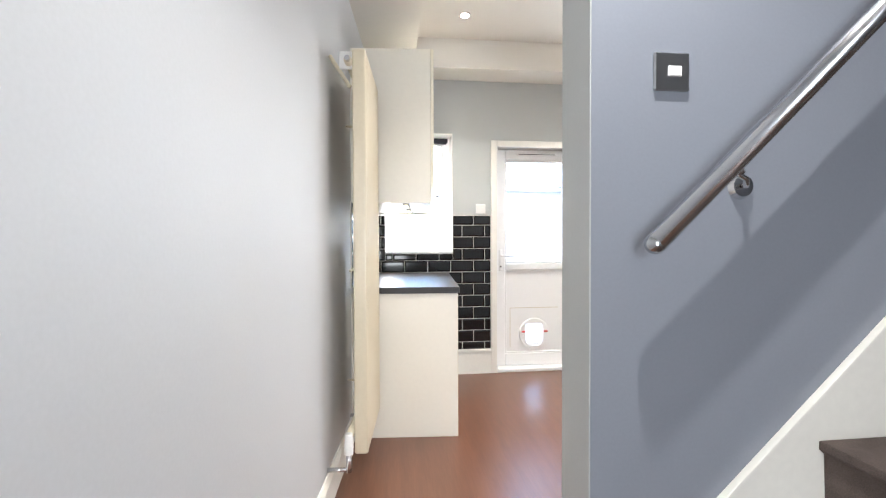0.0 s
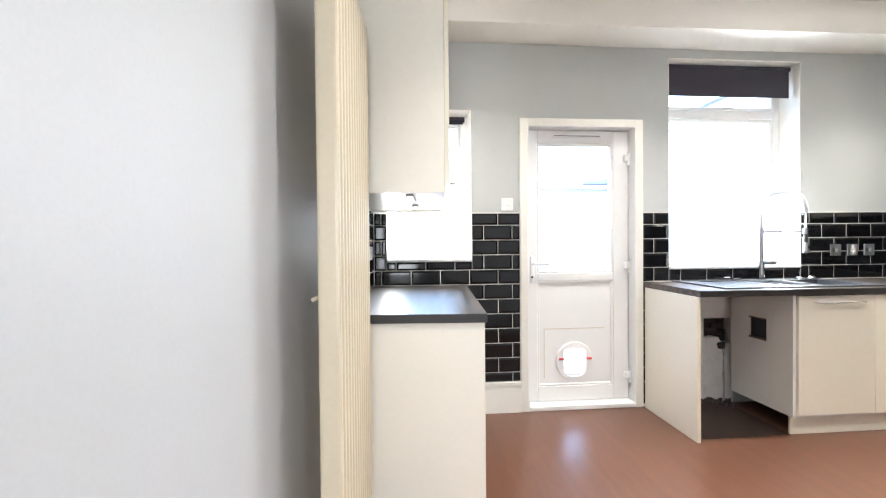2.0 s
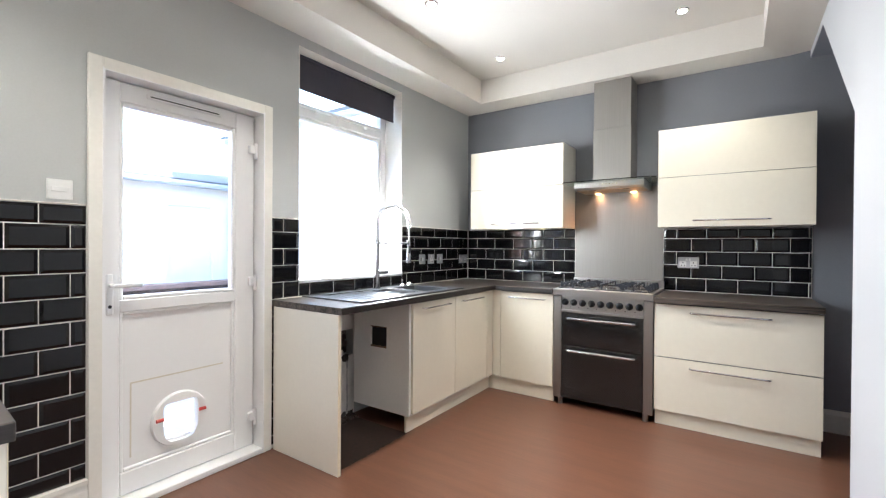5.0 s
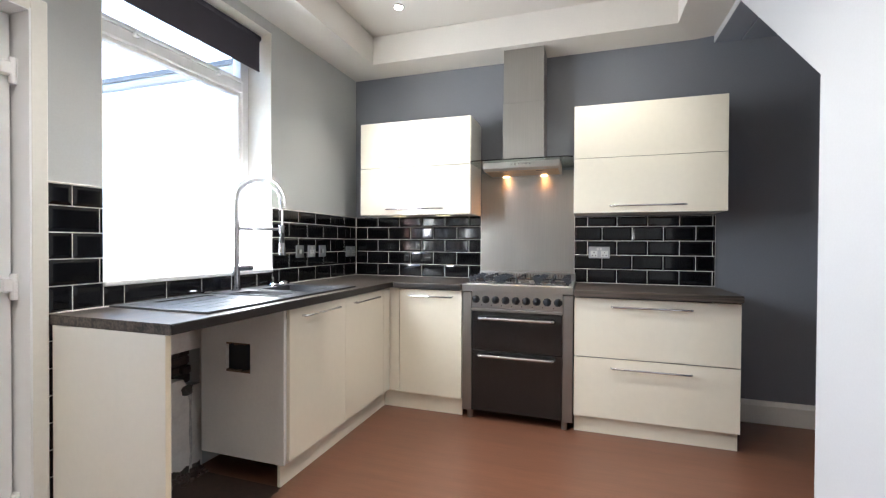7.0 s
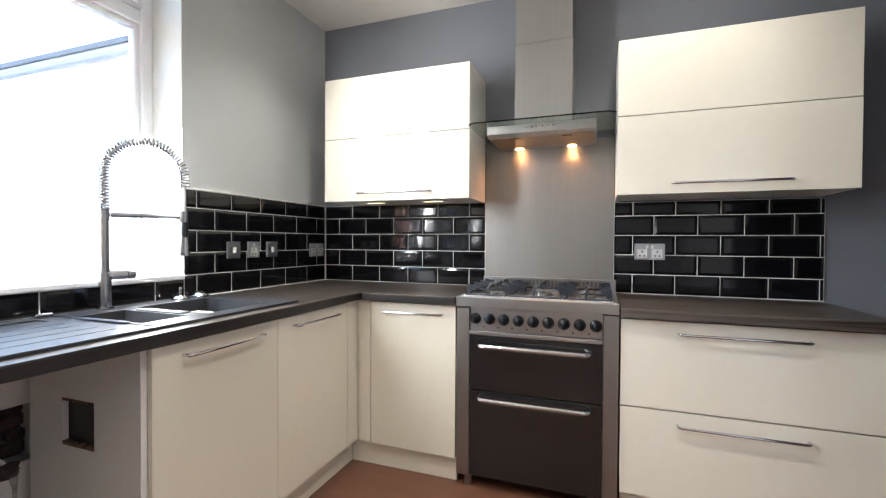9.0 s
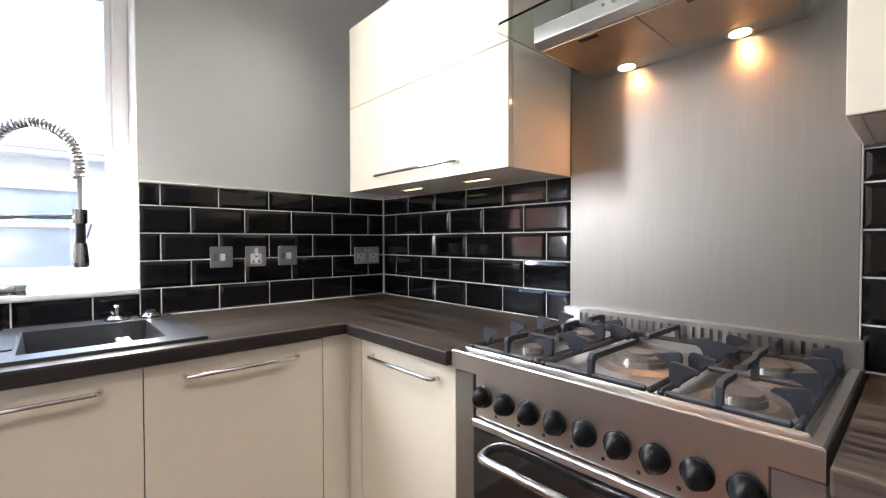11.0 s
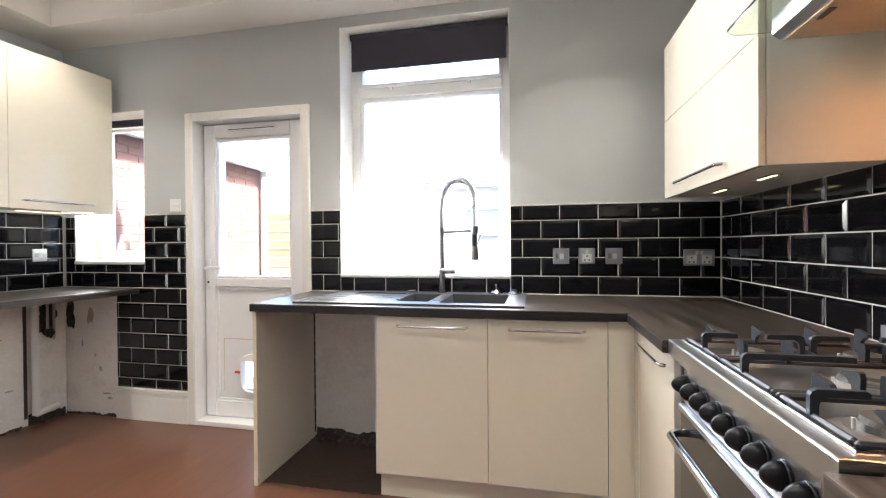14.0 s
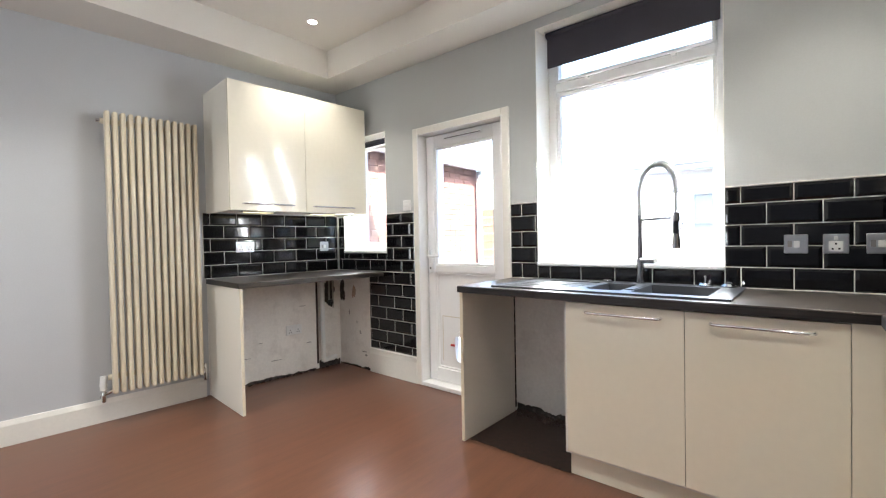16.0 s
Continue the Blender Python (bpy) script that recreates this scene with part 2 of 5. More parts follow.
KNOBM = material("glossy_black_knob", (0.006, 0.007, 0.009), 0.36, vary=0.1, spec=0.35)
BLACKGLASS = material("black_oven_glass", (0.012, 0.012, 0.012), 0.07, vary=0.05, rough_vary=0.02, coat=0.3)
BLACKPL = material("black_plastic", (0.012, 0.013, 0.015), 0.35, vary=0.1)
WHITEPL = material("white_plastic", (0.78, 0.78, 0.76), 0.35, vary=0.01)
SINKM = material("black_composite_sink", (0.024, 0.026, 0.031), 0.34, rough_vary=0.03, spec=0.8, vary=0.15, scale=8, grain=220, bump=0.01)
BLINDM = material("charcoal_blind_fabric", (0.045, 0.042, 0.055), 0.9, vary=0.05, scale=6, grain=300, bump=0.1)
COPPER = material("bare_pipe_grey", (0.42, 0.40, 0.36), 0.5, 0.0, vary=0.1, scale=6, grain=60)
BRICKM = material("sooty_brick", (0.055, 0.036, 0.031), 0.9, vary=0.3, scale=9, grain=60, bump=0.6, stain=0.5, stain_color=(0.03, 0.025, 0.022))
DARKVOID = material("dark_chipboard", (0.16, 0.11, 0.075), 0.9, vary=0.2, scale=12, grain=150, bump=0.3)
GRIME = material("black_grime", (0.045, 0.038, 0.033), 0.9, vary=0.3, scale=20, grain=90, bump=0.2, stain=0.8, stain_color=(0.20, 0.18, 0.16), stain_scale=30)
CHIPPED = material("flaked_plaster", (0.42, 0.31, 0.23), 0.9, vary=0.15, scale=20, grain=90, bump=0.3)
SMUDGE = material("grey_smudge", (0.42, 0.40, 0.37), 0.85, vary=0.2, scale=30, grain=90)
DARKFLOOR = material("grime_and_shade_brown", (0.036, 0.022, 0.017), 0.5, vary=0.3, scale=5, grain=40, bump=0.1)
CARPET = material("brown_carpet", (0.10, 0.075, 0.065), 0.95, vary=0.25, scale=14, grain=400, bump=0.8)
# steel mesh, with the hood bulbs' orange light put into its colour
FILTER = material("warm_lit_filter_mesh", (0.60, 0.46, 0.33), 0.38, 1.0, vary=0.12, scale=6, grain=260, bump=0.4)


def glass(name, tint=(1, 1, 1), rough=0.0):
    ma = bpy.data.materials.new(name)
    ma.use_nodes = True
    b = ma.node_tree.nodes["Principled BSDF"]
    b.inputs["Base Color"].default_value = (*tint, 1)
    b.inputs["Roughness"].default_value = rough
    b.inputs["Transmission Weight"].default_value = 1
    b.inputs["IOR"].default_value = 1.45
    return ma


GLASS = glass("clear_glass", (0.98, 1, 0.99))
CANOPY = glass("green_edged_glass", (0.80, 0.92, 0.84))


def glow(name, color, strength):
    ma = bpy.data.materials.new(name)
    ma.use_nodes = True
    b = ma.node_tree.nodes["Principled BSDF"]
    b.inputs["Emission Color"].default_value = (*color, 1)
    b.inputs["Emission Strength"].default_value = strength
    return ma


LED = glow("downlight_bulb", (1, 0.93, 0.82), 4)
HALOGEN = glow("halogen_bulb", (1, 0.55, 0.22), 2.5)
STRIP = glow("cabinet_light_bulb", (1, 0.86, 0.45), 0.5)

# ---- plan ----
YB, XR = 4.126, 4.460        # inner faces of the window wall and the cooker wall
CEIL_Z, TRAY_Z = 2.602, 2.80
LEFT = pose(0.13, 2.92, 0, 0, 0, -4.0)   # the radiator wall runs a little askew: its own frame, face at x = 0
WT = 0.905                   # top of the worktops

# ---- the large structure ----
WIN = (2.345, 3.378, 0.993, 2.522)
WIN1 = (0.312, 0.902, 1.068, 2.122)
DOOR = (1.295, 2.095, 0.0, 2.022)
NICHE = (2.612, 2.83, 0.440, 0.628)
wall_north = setting("wall_north", pierced(bmesh.new(), "y", 0.0, 4.75, -0.1, 2.95, YB, 4.42, [WIN, WIN1, DOOR, NICHE]), PAINT,
                     "grey painted plaster wall with two windows and a back door", "wall")
wall_east = setting("wall_east", B(XR, 4.75, -0.2, YB, -0.1, 2.95), PAINT_D, "slate grey painted wall behind the cooker", "wall")
wall_west = setting("wall_west", B(-0.25, 0, -5.2, 1.22, -0.1, 2.95), PAINT_L, "pale grey painted wall carrying the tall radiator", "wall", at=LEFT)
# the stair wall: its foot ends at an opening under the stairs, cut along their slope
NOOK = 3.02
wall_stair = setting("wall_south_stair", prism(bmesh.new(), [(0.812, 0), (NOOK, 0), (NOOK, 1.81), (3.92, 2.555), (XR, 2.555), (XR, 2.9), (0.812, 2.9)], "y", 1.226, 1.378),
                     PAINT_S, "blue-grey painted wall between stairs and kitchen", "wall")
setting("wall_south_lining", prism(bmesh.new(), [(0.814, 0), (NOOK - 0.002, 0), (NOOK - 0.002, 1.81), (3.918, 2.557), (XR - 0.002, 2.557), (XR - 0.002, 2.60), (0.814, 2.60)], "y", 1.3785, 1.382), PAINT_L,
        "pale grey painted kitchen side of the stair wall", "wall")
setting("wall_end_lining", B(0.8085, 0.8118, 1.2275, 1.3825, 0.0, 2.60), PAINT, "pale grey painted end of the stair wall", "wall")
wall_hall_back = setting("wall_hall_south", B(-0.6, 4.75, -2.35, -2.2, -0.1, 5.3), PAINT_L, "plain pale hall wall", "wall")
wall_stair_far = setting("wall_stair_east", B(4.475, 4.75, -2.2, -0.2, -0.1, 5.3), PAINT_S, "plain wall at the head of the stairs", "wall")
setting("wall_stair_head", B(4.475, 4.75, -0.195, 1.222, 2.955, 5.3), PAINT_S, "plain wall at the head of the stairs", "wall")
wall_stair_upper = setting("wall_stair_upper", B(0.812, 4.75, 1.226, 1.378, 2.905, 5.3), PAINT_S, "plain upper wall over the stairs", "wall")
wall_stair_side = setting("wall_stair_south", prism(bmesh.new(), [(1.9, 0), (4.45, 0), (4.45, 5.3), (1.9, 5.3)], "y", 0.17, 0.27), PAINT_S,
                          "plain wall on the far side of the stairs", "wall")
floor = setting("floor", B(-0.6, 4.75, -2.35, 4.42, -0.1, 0), FLOOR, "red-brown wood-effect floor with fine grain", "floor")

bm = bmesh.new()
TX0, TX1, TY0, TY1 = 0.555, 4.152, 1.655, 3.802
LIP_Z = 2.584   # the dropped border sags a little towards the room
outer_ = [(-0.25, 1.37), (4.75, 1.37), (4.75, 4.42), (-0.25, 4.42)]
inner_ = [(TX0, TY0), (TX1, TY0), (TX1, TY1), (TX0, TY1)]
vo = [bm.verts.new((*p, CEIL_Z + 0.004)) for p in outer_]
vi = [bm.verts.new((*p, LIP_Z - (0.016 if p[0] < 1 else 0))) for p in inner_]
vt = [bm.verts.new((*p, TRAY_Z)) for p in inner_]
vu = [bm.verts.new((*p, 2.95)) for p in outer_]
for k in range(4):
    j = (k + 1) % 4
    bm.faces.new((vo[k], vo[j], vi[j], vi[k]))
    bm.faces.new((vi[k], vi[j], vt[j], vt[k]))
    bm.faces.new((vo[k], vo[j], vu[j], vu[k]))
bm.faces.new(vt)
bm.faces.new(vu)
ceiling = setting("ceiling", bm, CEIL, "cream ceiling with a raised centre and dropped border", "ceiling")
bm = bmesh.new()
box(bm, -0.6, 1.9, -2.35, 1.2258, 2.62, 2.95)
box(bm, -0.6, 0.8118, 1.2258, 1.37, 2.62, 2.95)
ceiling_hall = setting("ceiling_hall", bm, CEIL, "plain cream hall ceiling", "ceiling")
setting("ceiling_landing", B(-0.6, 4.75, -2.35, 1.378, 5.3, 5.4), CEIL, "plain ceiling over the stairwell", "ceiling")
setting("wall_hall_upper", B(1.8, 1.9, -2.2, 1.226, 2.805, 5.3), PAINT_S, "plain wall over the hall ceiling", "wall")


def baseboard(name, pts, at=Matrix(), h=0.15, label="white painted skirting board with a rounded top"):
    """pts: a run of two plan points with the board's thickness to the left of the way."""
    (x0, y0), (x1, y1) = pts
    d = Vector((x1 - x0, y1 - y0))
    L = d.length
    ang = math.degrees(math.atan2(d.y, d.x))
    bm = prism(bmesh.new(), [(0, 0), (0.018, 0), (0.018, h - 0.03), (0.012, h - 0.012), (0.008, h), (0, h)], "x", 0, L)
    return setting(name, bm, GLOSSW, label, "skirting board", at=at @ pose(x0, y0, 0, 0, 0, ang))


baseboard("baseboard_west", ((0.0, -0.005), (0.0, -4.9)), LEFT)
baseboard("baseboard_stair", ((NOOK, 1.382), (0.812, 1.382)))
baseboard("baseboard_east", ((XR, 0.28), (XR, 1.37)))
bm = prism(bmesh.new(), [(YB, 0), (YB - 0.022, 0), (YB - 0.022, 0.165), (YB - 0.012, 0.19), (YB - 0.028, 0.196), (YB - 0.028, 0.214), (YB, 0.214)], "x", 0.665, 1.243)
setting("baseboard_north", bm, GLOSSW, "deep white skirting board under the tiles", "skirting board")

# bare plaster left under the worktops
def plaster_patch(name, bm, at=Matrix()):
    return setting(name, bm, PLASTER, "bare dirty plaster under the worktop with stains", "wall", at=at)


plaster_patch("wall_plaster_west", B(0, 0.006, 0.02, 1.20, 0.0, 0.866), LEFT)
plaster_patch("wall_plaster_north", B(0.205, 0.663, YB - 0.006, YB - 0.0005, 0.0, 0.866))
plaster_patch("wall_plaster_sink", pierced(bmesh.new(), "y", 2.172, 2.84, 0.0, 0.866, YB - 0.006, YB - 0.0005, [NICHE]))

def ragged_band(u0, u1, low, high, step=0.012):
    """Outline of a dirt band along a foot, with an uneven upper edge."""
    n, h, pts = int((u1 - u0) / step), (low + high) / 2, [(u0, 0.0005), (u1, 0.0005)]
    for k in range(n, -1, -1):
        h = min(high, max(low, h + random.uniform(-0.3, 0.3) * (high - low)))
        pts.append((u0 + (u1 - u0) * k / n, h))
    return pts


def ragged_blob(u, v, ru, rv, rough=0.25, n=36):
    r, pts = 1.0, []
    for k in range(n):
        r = min(1.3, max(0.7, r + random.uniform(-rough, rough)))
        pts.append((u + ru * r * math.cos(2 * math.pi * k / n), v + rv * r * math.sin(2 * math.pi * k / n)))
    return pts


random.seed(41)
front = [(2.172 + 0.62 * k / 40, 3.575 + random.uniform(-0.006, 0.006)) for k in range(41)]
# dark sheet: grime plus the worktop's shade put into the floor colour
setting("floor_grime_and_shade", prism(bmesh.new(), front + [(2.792, 4.118), (2.172, 4.118)], "z", 0.0004, 0.0016), DARKFLOOR, "grimy floor in the empty appliance space, darkened for shade", "floor")
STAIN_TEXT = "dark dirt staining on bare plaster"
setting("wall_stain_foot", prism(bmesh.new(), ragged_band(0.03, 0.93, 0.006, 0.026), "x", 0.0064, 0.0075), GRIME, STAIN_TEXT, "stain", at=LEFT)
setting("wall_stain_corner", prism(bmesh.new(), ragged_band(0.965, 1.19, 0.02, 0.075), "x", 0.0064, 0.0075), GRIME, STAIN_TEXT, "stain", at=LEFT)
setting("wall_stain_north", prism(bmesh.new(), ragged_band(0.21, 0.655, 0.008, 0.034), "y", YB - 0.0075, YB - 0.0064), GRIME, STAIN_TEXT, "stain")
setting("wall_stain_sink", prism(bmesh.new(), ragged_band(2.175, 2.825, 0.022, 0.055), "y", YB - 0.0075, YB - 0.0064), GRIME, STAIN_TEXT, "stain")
setting("wall_stain_valve", prism(bmesh.new(), ragged_blob(1.09, 0.70, 0.06, 0.115), "x", 0.0064, 0.0075), GRIME, STAIN_TEXT, "stain", at=LEFT)
setting("wall_stain_pipes", prism(bmesh.new(), ragged_blob(0.262, 0.70, 0.032, 0.09), "y", YB - 0.0075, YB - 0.0064), GRIME, STAIN_TEXT, "stain")
setting("wall_stain_chip", prism(bmesh.new(), ragged_blob(0.43, 0.70, 0.026, 0.055), "y", YB - 0.0075, YB - 0.0064), CHIPPED, "brown patch where plaster paint flaked off", "stain")
for u, v, ru, rv in ((0.36, 0.50, 0.008, 0.03), (0.52, 0.33, 0.012, 0.022), (0.47, 0.42, 0.006, 0.012), (0.57, 0.16, 0.03, 0.006), (0.60, 0.13, 0.02, 0.01)):
    setting("wall_stain_mark", prism(bmesh.new(), ragged_blob(u, v, ru, rv, 0.35, 18), "y", YB - 0.0075, YB - 0.0064), SMUDGE, "small scuff mark on bare plaster", "stain")
for u, v, ru, rv in ((0.80, 0.60, 0.035, 0.004), (0.86, 0.26, 0.022, 0.004), (0.42, 0.33, 0.02, 0.003), (0.55, 0.16, 0.05, 0.004), (0.30, 0.22, 0.03, 0.003)):
    setting("wall_stain_scuff", prism(bmesh.new(), ragged_blob(u, v, ru, rv, 0.35, 18), "x", 0.0064, 0.0075), SMUDGE, "small scuff mark on bare plaster", "stain", at=LEFT)
setting("wall_grime_chase", B(0.0062, 0.0115, 0.942, 0.960, 0.05, 0.84), DARKFLOOR, "dark chase cut beside the waste pipe", "wall", at=LEFT)

setting("wall_plaster_lip", prism(bmesh.new(), [(2.612, 0.440), (2.752, 0.440), (2.744, 0.462), (2.735, 0.470), (2.728, 0.486), (2.69, 0.489), (2.65, 0.484), (2.612, 0.488)], "y", YB - 0.0062, YB + 0.05), PLASTER, "broken plaster edge round a hole in the wall", "wall")
setting("wall_stain_drip", prism(bmesh.new(), [(2.756, 0.0), (2.776, 0.0), (2.778, 0.2), (2.772, 0.3), (2.779, 0.438), (2.745, 0.438), (2.752, 0.40), (2.762, 0.36), (2.758, 0.2), (2.764, 0.1)], "y", YB - 0.0076, YB - 0.0064), SMUDGE, "grey stain running down below a hole", "stain")
setting("wall_stain_soot", prism(bmesh.new(), ragged_blob(2.752, 0.428, 0.034, 0.022, 0.3, 24), "y", YB - 0.0088, YB - 0.0078), GRIME, STAIN_TEXT, "stain")

# ---- windows and back door ----
def window(name, rect, transom, label, handles):
    x0, x1, z0, z1 = rect
    win = thing(name, label, "window", ((x0 + x1) / 2, 4.33, z0), kind="structure")
    yf0, yf1, w = 4.305, 4.375, 0.055
    fr = bmesh.new()
    for a in ((x0, x0 + w, z0 + 0.02, z1), (x1 - w, x1, z0 + 0.02, z1), (x0 + w, x1 - w, z0 + 0.02, z0 + 0.02 + w), (x0 + w, x1 - w, z1 - w, z1)):
        box(fr, a[0], a[1], yf0, yf1, a[2], a[3], 0.006)
    if transom:
        box(fr, x0 + w, x1 - w, yf0, yf1, transom - 0.035, transom + 0.03, 0.006)
    frame_ob = part("window_frame", fr, UPVC, win)
    part("window_sill", B(x0 + 0.001, x1 - 0.001, YB - 0.02, 4.305, z0 + 0.0005, z0 + 0.022, 0.004), UPVC, win)
    spans = [(z0 + 0.02 + w, transom - 0.035), (transom + 0.03, z1 - w)] if transom else [(z0 + 0.02 + w, z1 - w)]
    for k, (a, b) in enumerate(spans):
        bead = bmesh.new()
        o = 0.022
        for c in ((x0 + w, x0 + w + o, a, b), (x1 - w - o, x1 - w, a, b), (x0 + w + o, x1 - w - o, a, a + o), (x0 + w + o, x1 - w - o, b - o, b)):
            box(bead, c[0], c[1], yf0 - 0.008 if k else yf0 + 0.012, yf1 - 0.01, c[2], c[3], 0.004)
        part("glazing_bead", bead, UPVC, win)
        pane = part("pane", B(x0 + w + 0.005, x1 - w - 0.005, 4.338, 4.344, a + 0.004, b - 0.004), GLASS, win)
        pane.visible_shadow = False
    for hx in handles:
        h = bmesh.new()
        box(h, hx - 0.012, hx + 0.012, yf0 - 0.03, yf0, transom + 0.006, transom + 0.028, 0.004)
        box(h, hx - 0.02, hx + 0.095, yf0 - 0.045, yf0 - 0.03, transom + 0.012, transom + 0.030, 0.006)
        part("window_handle", h, UPVC, win)
    # painted lining of the opening
    lin = bmesh.new()
    t = 0.004
    box(lin, x0, x0 + t, YB - 0.001, 4.305, z0 + 0.022, z1)
    box(lin, x1 - t, x1, YB - 0.001, 4.305, z0 + 0.022, z1)
    box(lin, x0 + t, x1 - t, YB - 0.001, 4.305, z1 - t, z1)
    part("reveal_lining", lin, GLOSSW, win)
    return win


window("window_1", WIN, 2.175, "large white plastic window over the sink with a top light", (2.62, 3.12))
window("window_2", WIN1, None, "small white plastic window beside the wall cabinets", ())


def blind(x0, x1, y, z0, z1, label):
    b = thing("roller_blind", label, "blind", ((x0 + x1) / 2, y, z0))
    part("fabric", B(x0, x1, y - 0.001, y + 0.001, z0 + 0.008, z1 - 0.02), BLINDM, b)
    part("bottom_bar", B(x0, x1, y - 0.005, y + 0.005, z0, z0 + 0.014, 0.003), BLINDM, b)
    part("roller", rod(bmesh.new(), (x0 - 0.01, y + 0.012, z1 - 0.025), (x1 + 0.01, y + 0.012, z1 - 0.025), 0.02, 16), BLINDM, b, smooth=True)
    for bx0 in (x0 - 0.014, x1 + 0.010):
        part("bracket", B(bx0, bx0 + 0.004, y - 0.012, y + 0.035, z1 - 0.05, z1), WHITEPL, b)


blind(2.392, 3.355, 4.20, 2.275, 2.517, "charcoal roller blind mostly rolled up over the sink window")
blind(0.345, 0.862, 4.235, 2.05, 2.110, "charcoal roller blind rolled up in the small window")

back_door = thing("door_1", "white plastic back door with clear glass and cat flap", "door", (1.69, 4.22, 0), kind="structure")
cas = bmesh.new()
cw = 0.055
for a in ((1.243, 1.243 + cw, 0, 2.068), (2.144 - cw, 2.144, 0, 2.068), (1.243 + cw, 2.144 - cw, 2.068 - cw, 2.068)):
    box(cas, a[0], a[1], YB - 0.022, YB, a[2], a[3], 0.004)
part("casing", cas, GLOSSW, back_door)
jamb = bmesh.new()
for a in ((1.295, 1.305, 0, 2.022), (2.085, 2.095, 0, 2.022), (1.305, 2.085, 2.012, 2.022)):
    box(jamb, a[0], a[1], YB - 0.021, 4.42, a[2], a[3])
for a in ((1.305, 1.335, 0.03, 2.012), (2.055, 2.085, 0.03, 2.012), (1.335, 2.055, 1.985, 2.012)):
    box(jamb, a[0], a[1], 4.235, 4.30, a[2], a[3], 0.004)
part("door_frame", jamb, UPVC, back_door)
part("threshold", B(1.305, 2.085, YB - 0.02, 4.38, 0.0, 0.032, 0.004), UPVC, back_door)
LX0, LX1, LY0, LY1 = 1.312, 2.078, 4.195, 4.255
leaf = bmesh.new()
for a in ((LX0, 1.392, 0.036, 2.006), (1.962, LX1, 0.036, 2.006), (1.392, 1.962, 0.036, 0.145), (1.392, 1.962, 0.912, 0.972), (1.392, 1.962, 1.912, 2.006)):
    box(leaf, a[0], a[1], LY0, LY1, a[2], a[3], 0.005)
part("door_leaf", leaf, UPVC, back_door)
bead = bmesh.new()
for z0, z1 in ((0.145, 0.912), (0.972, 1.912)):
    for c in ((1.392, 1.408, z0, z1), (1.946, 1.962, z0, z1), (1.408, 1.946, z0, z0 + 0.016), (1.408, 1.946, z1 - 0.016, z1)):
        box(bead, c[0], c[1], LY0 + 0.006, LY1 - 0.006, c[2], c[3], 0.004)
part("glazing_bead", bead, UPVC, back_door)
pane = part("pane", B(1.40, 1.954, 4.222, 4.228, 0.98, 1.904), GLASS, back_door)
pane.visible_shadow = False
FX, FZ = 1.668, 0.325
part("lower_panel", pierced(bmesh.new(), "y", 1.402, 1.952, 0.152, 0.905, 4.213, 4.237, [(FX - 0.086, FX + 0.086, FZ - 0.095, FZ + 0.107)]), UPVC, back_door)
TAPE = material("yellowed_tape_residue", (0.70, 0.65, 0.56), 0.6, vary=0.06, scale=10, grain=80)
for a in ((1.440, 1.447, 0.20, 0.565), (1.447, 1.90, 0.558, 0.565)):
    part("tape_residue", B(a[0], a[1], 4.2118, 4.2128, a[2], a[3]), TAPE, back_door, "faint line of yellowed tape residue")
flap = thing("cat_flap", "white round cat flap with clear door and red catches", "cat flap", (FX, 4.21, FZ - 0.14))
ring = bmesh.new()
outer, inner = [], []
for k in range(40):
    a = 2 * math.pi * k / 40
    outer.append((FX + 0.142 * math.cos(a), FZ + 0.142 * math.sin(a)))
    n_ = 9 if math.sin(a) > 0 else 3.2
    ix = 0.086 * math.copysign(abs(math.cos(a)) ** (2 / n_), math.cos(a))
    iz = (0.092 if math.sin(a) > 0 else 0.112) * math.copysign(abs(math.sin(a)) ** (2 / n_), math.sin(a))
    inner.append((FX + ix, FZ + iz))
vo = [ring.verts.new((x, 4.212, z)) for x, z in outer]
vm = [ring.verts.new((FX + (x - FX) * 0.96, 4.192, FZ + (z - FZ) * 0.96)) for x, z in outer]
vi = [ring.verts.new((x, 4.190, z)) for x, z in inner]
vb = [ring.verts.new((x, 4.245, z)) for x, z in inner]
for k in range(40):
    j = (k + 1) % 40
    for p, q in ((vo, vm), (vm, vi), (vi, vb)):
        ring.faces.new((p[k], p[j], q[j], q[k]))
part("flap_frame", ring, UPVC, flap, smooth=False)
fp = part("flap_door", B(FX - 0.088, FX + 0.088, 4.222, 4.226, FZ - 0.108, FZ + 0.108), GLASS, flap, "clear plastic flap")
fp.visible_shadow = False
REDPL = material("red_plastic", (0.55, 0.05, 0.04), 0.4)
for s in (-1, 1):
    part("catch", rod(bmesh.new(), (FX + s * 0.088, 4.186, FZ + 0.02), (FX + s * 0.122, 4.186, FZ + 0.02), 0.009, 10), REDPL, flap, "red catch")
v = bmesh.new()
box(v, 1.50, 1.873, LY0 - 0.012, LY0, 1.952, 1.978, 0.004)
part("trickle_vent", v, UPVC, back_door)
part("vent_slot", B(1.515, 1.858, LY0 - 0.0135, LY0 - 0.0115, 1.962, 1.967), BLACKPL, back_door)
h = bmesh.new()
box(h, 1.333, 1.365, LY0 - 0.012, LY0, 0.905, 1.10, 0.006)
box(h, 1.342, 1.358, LY0 - 0.05, LY0 - 0.01, 1.035, 1.052, 0.004)
box(h, 1.342, 1.470, LY0 - 0.056, LY0 - 0.04, 1.033, 1.054, 0.006)
handle = part("door_handle", h, UPVC, back_door)
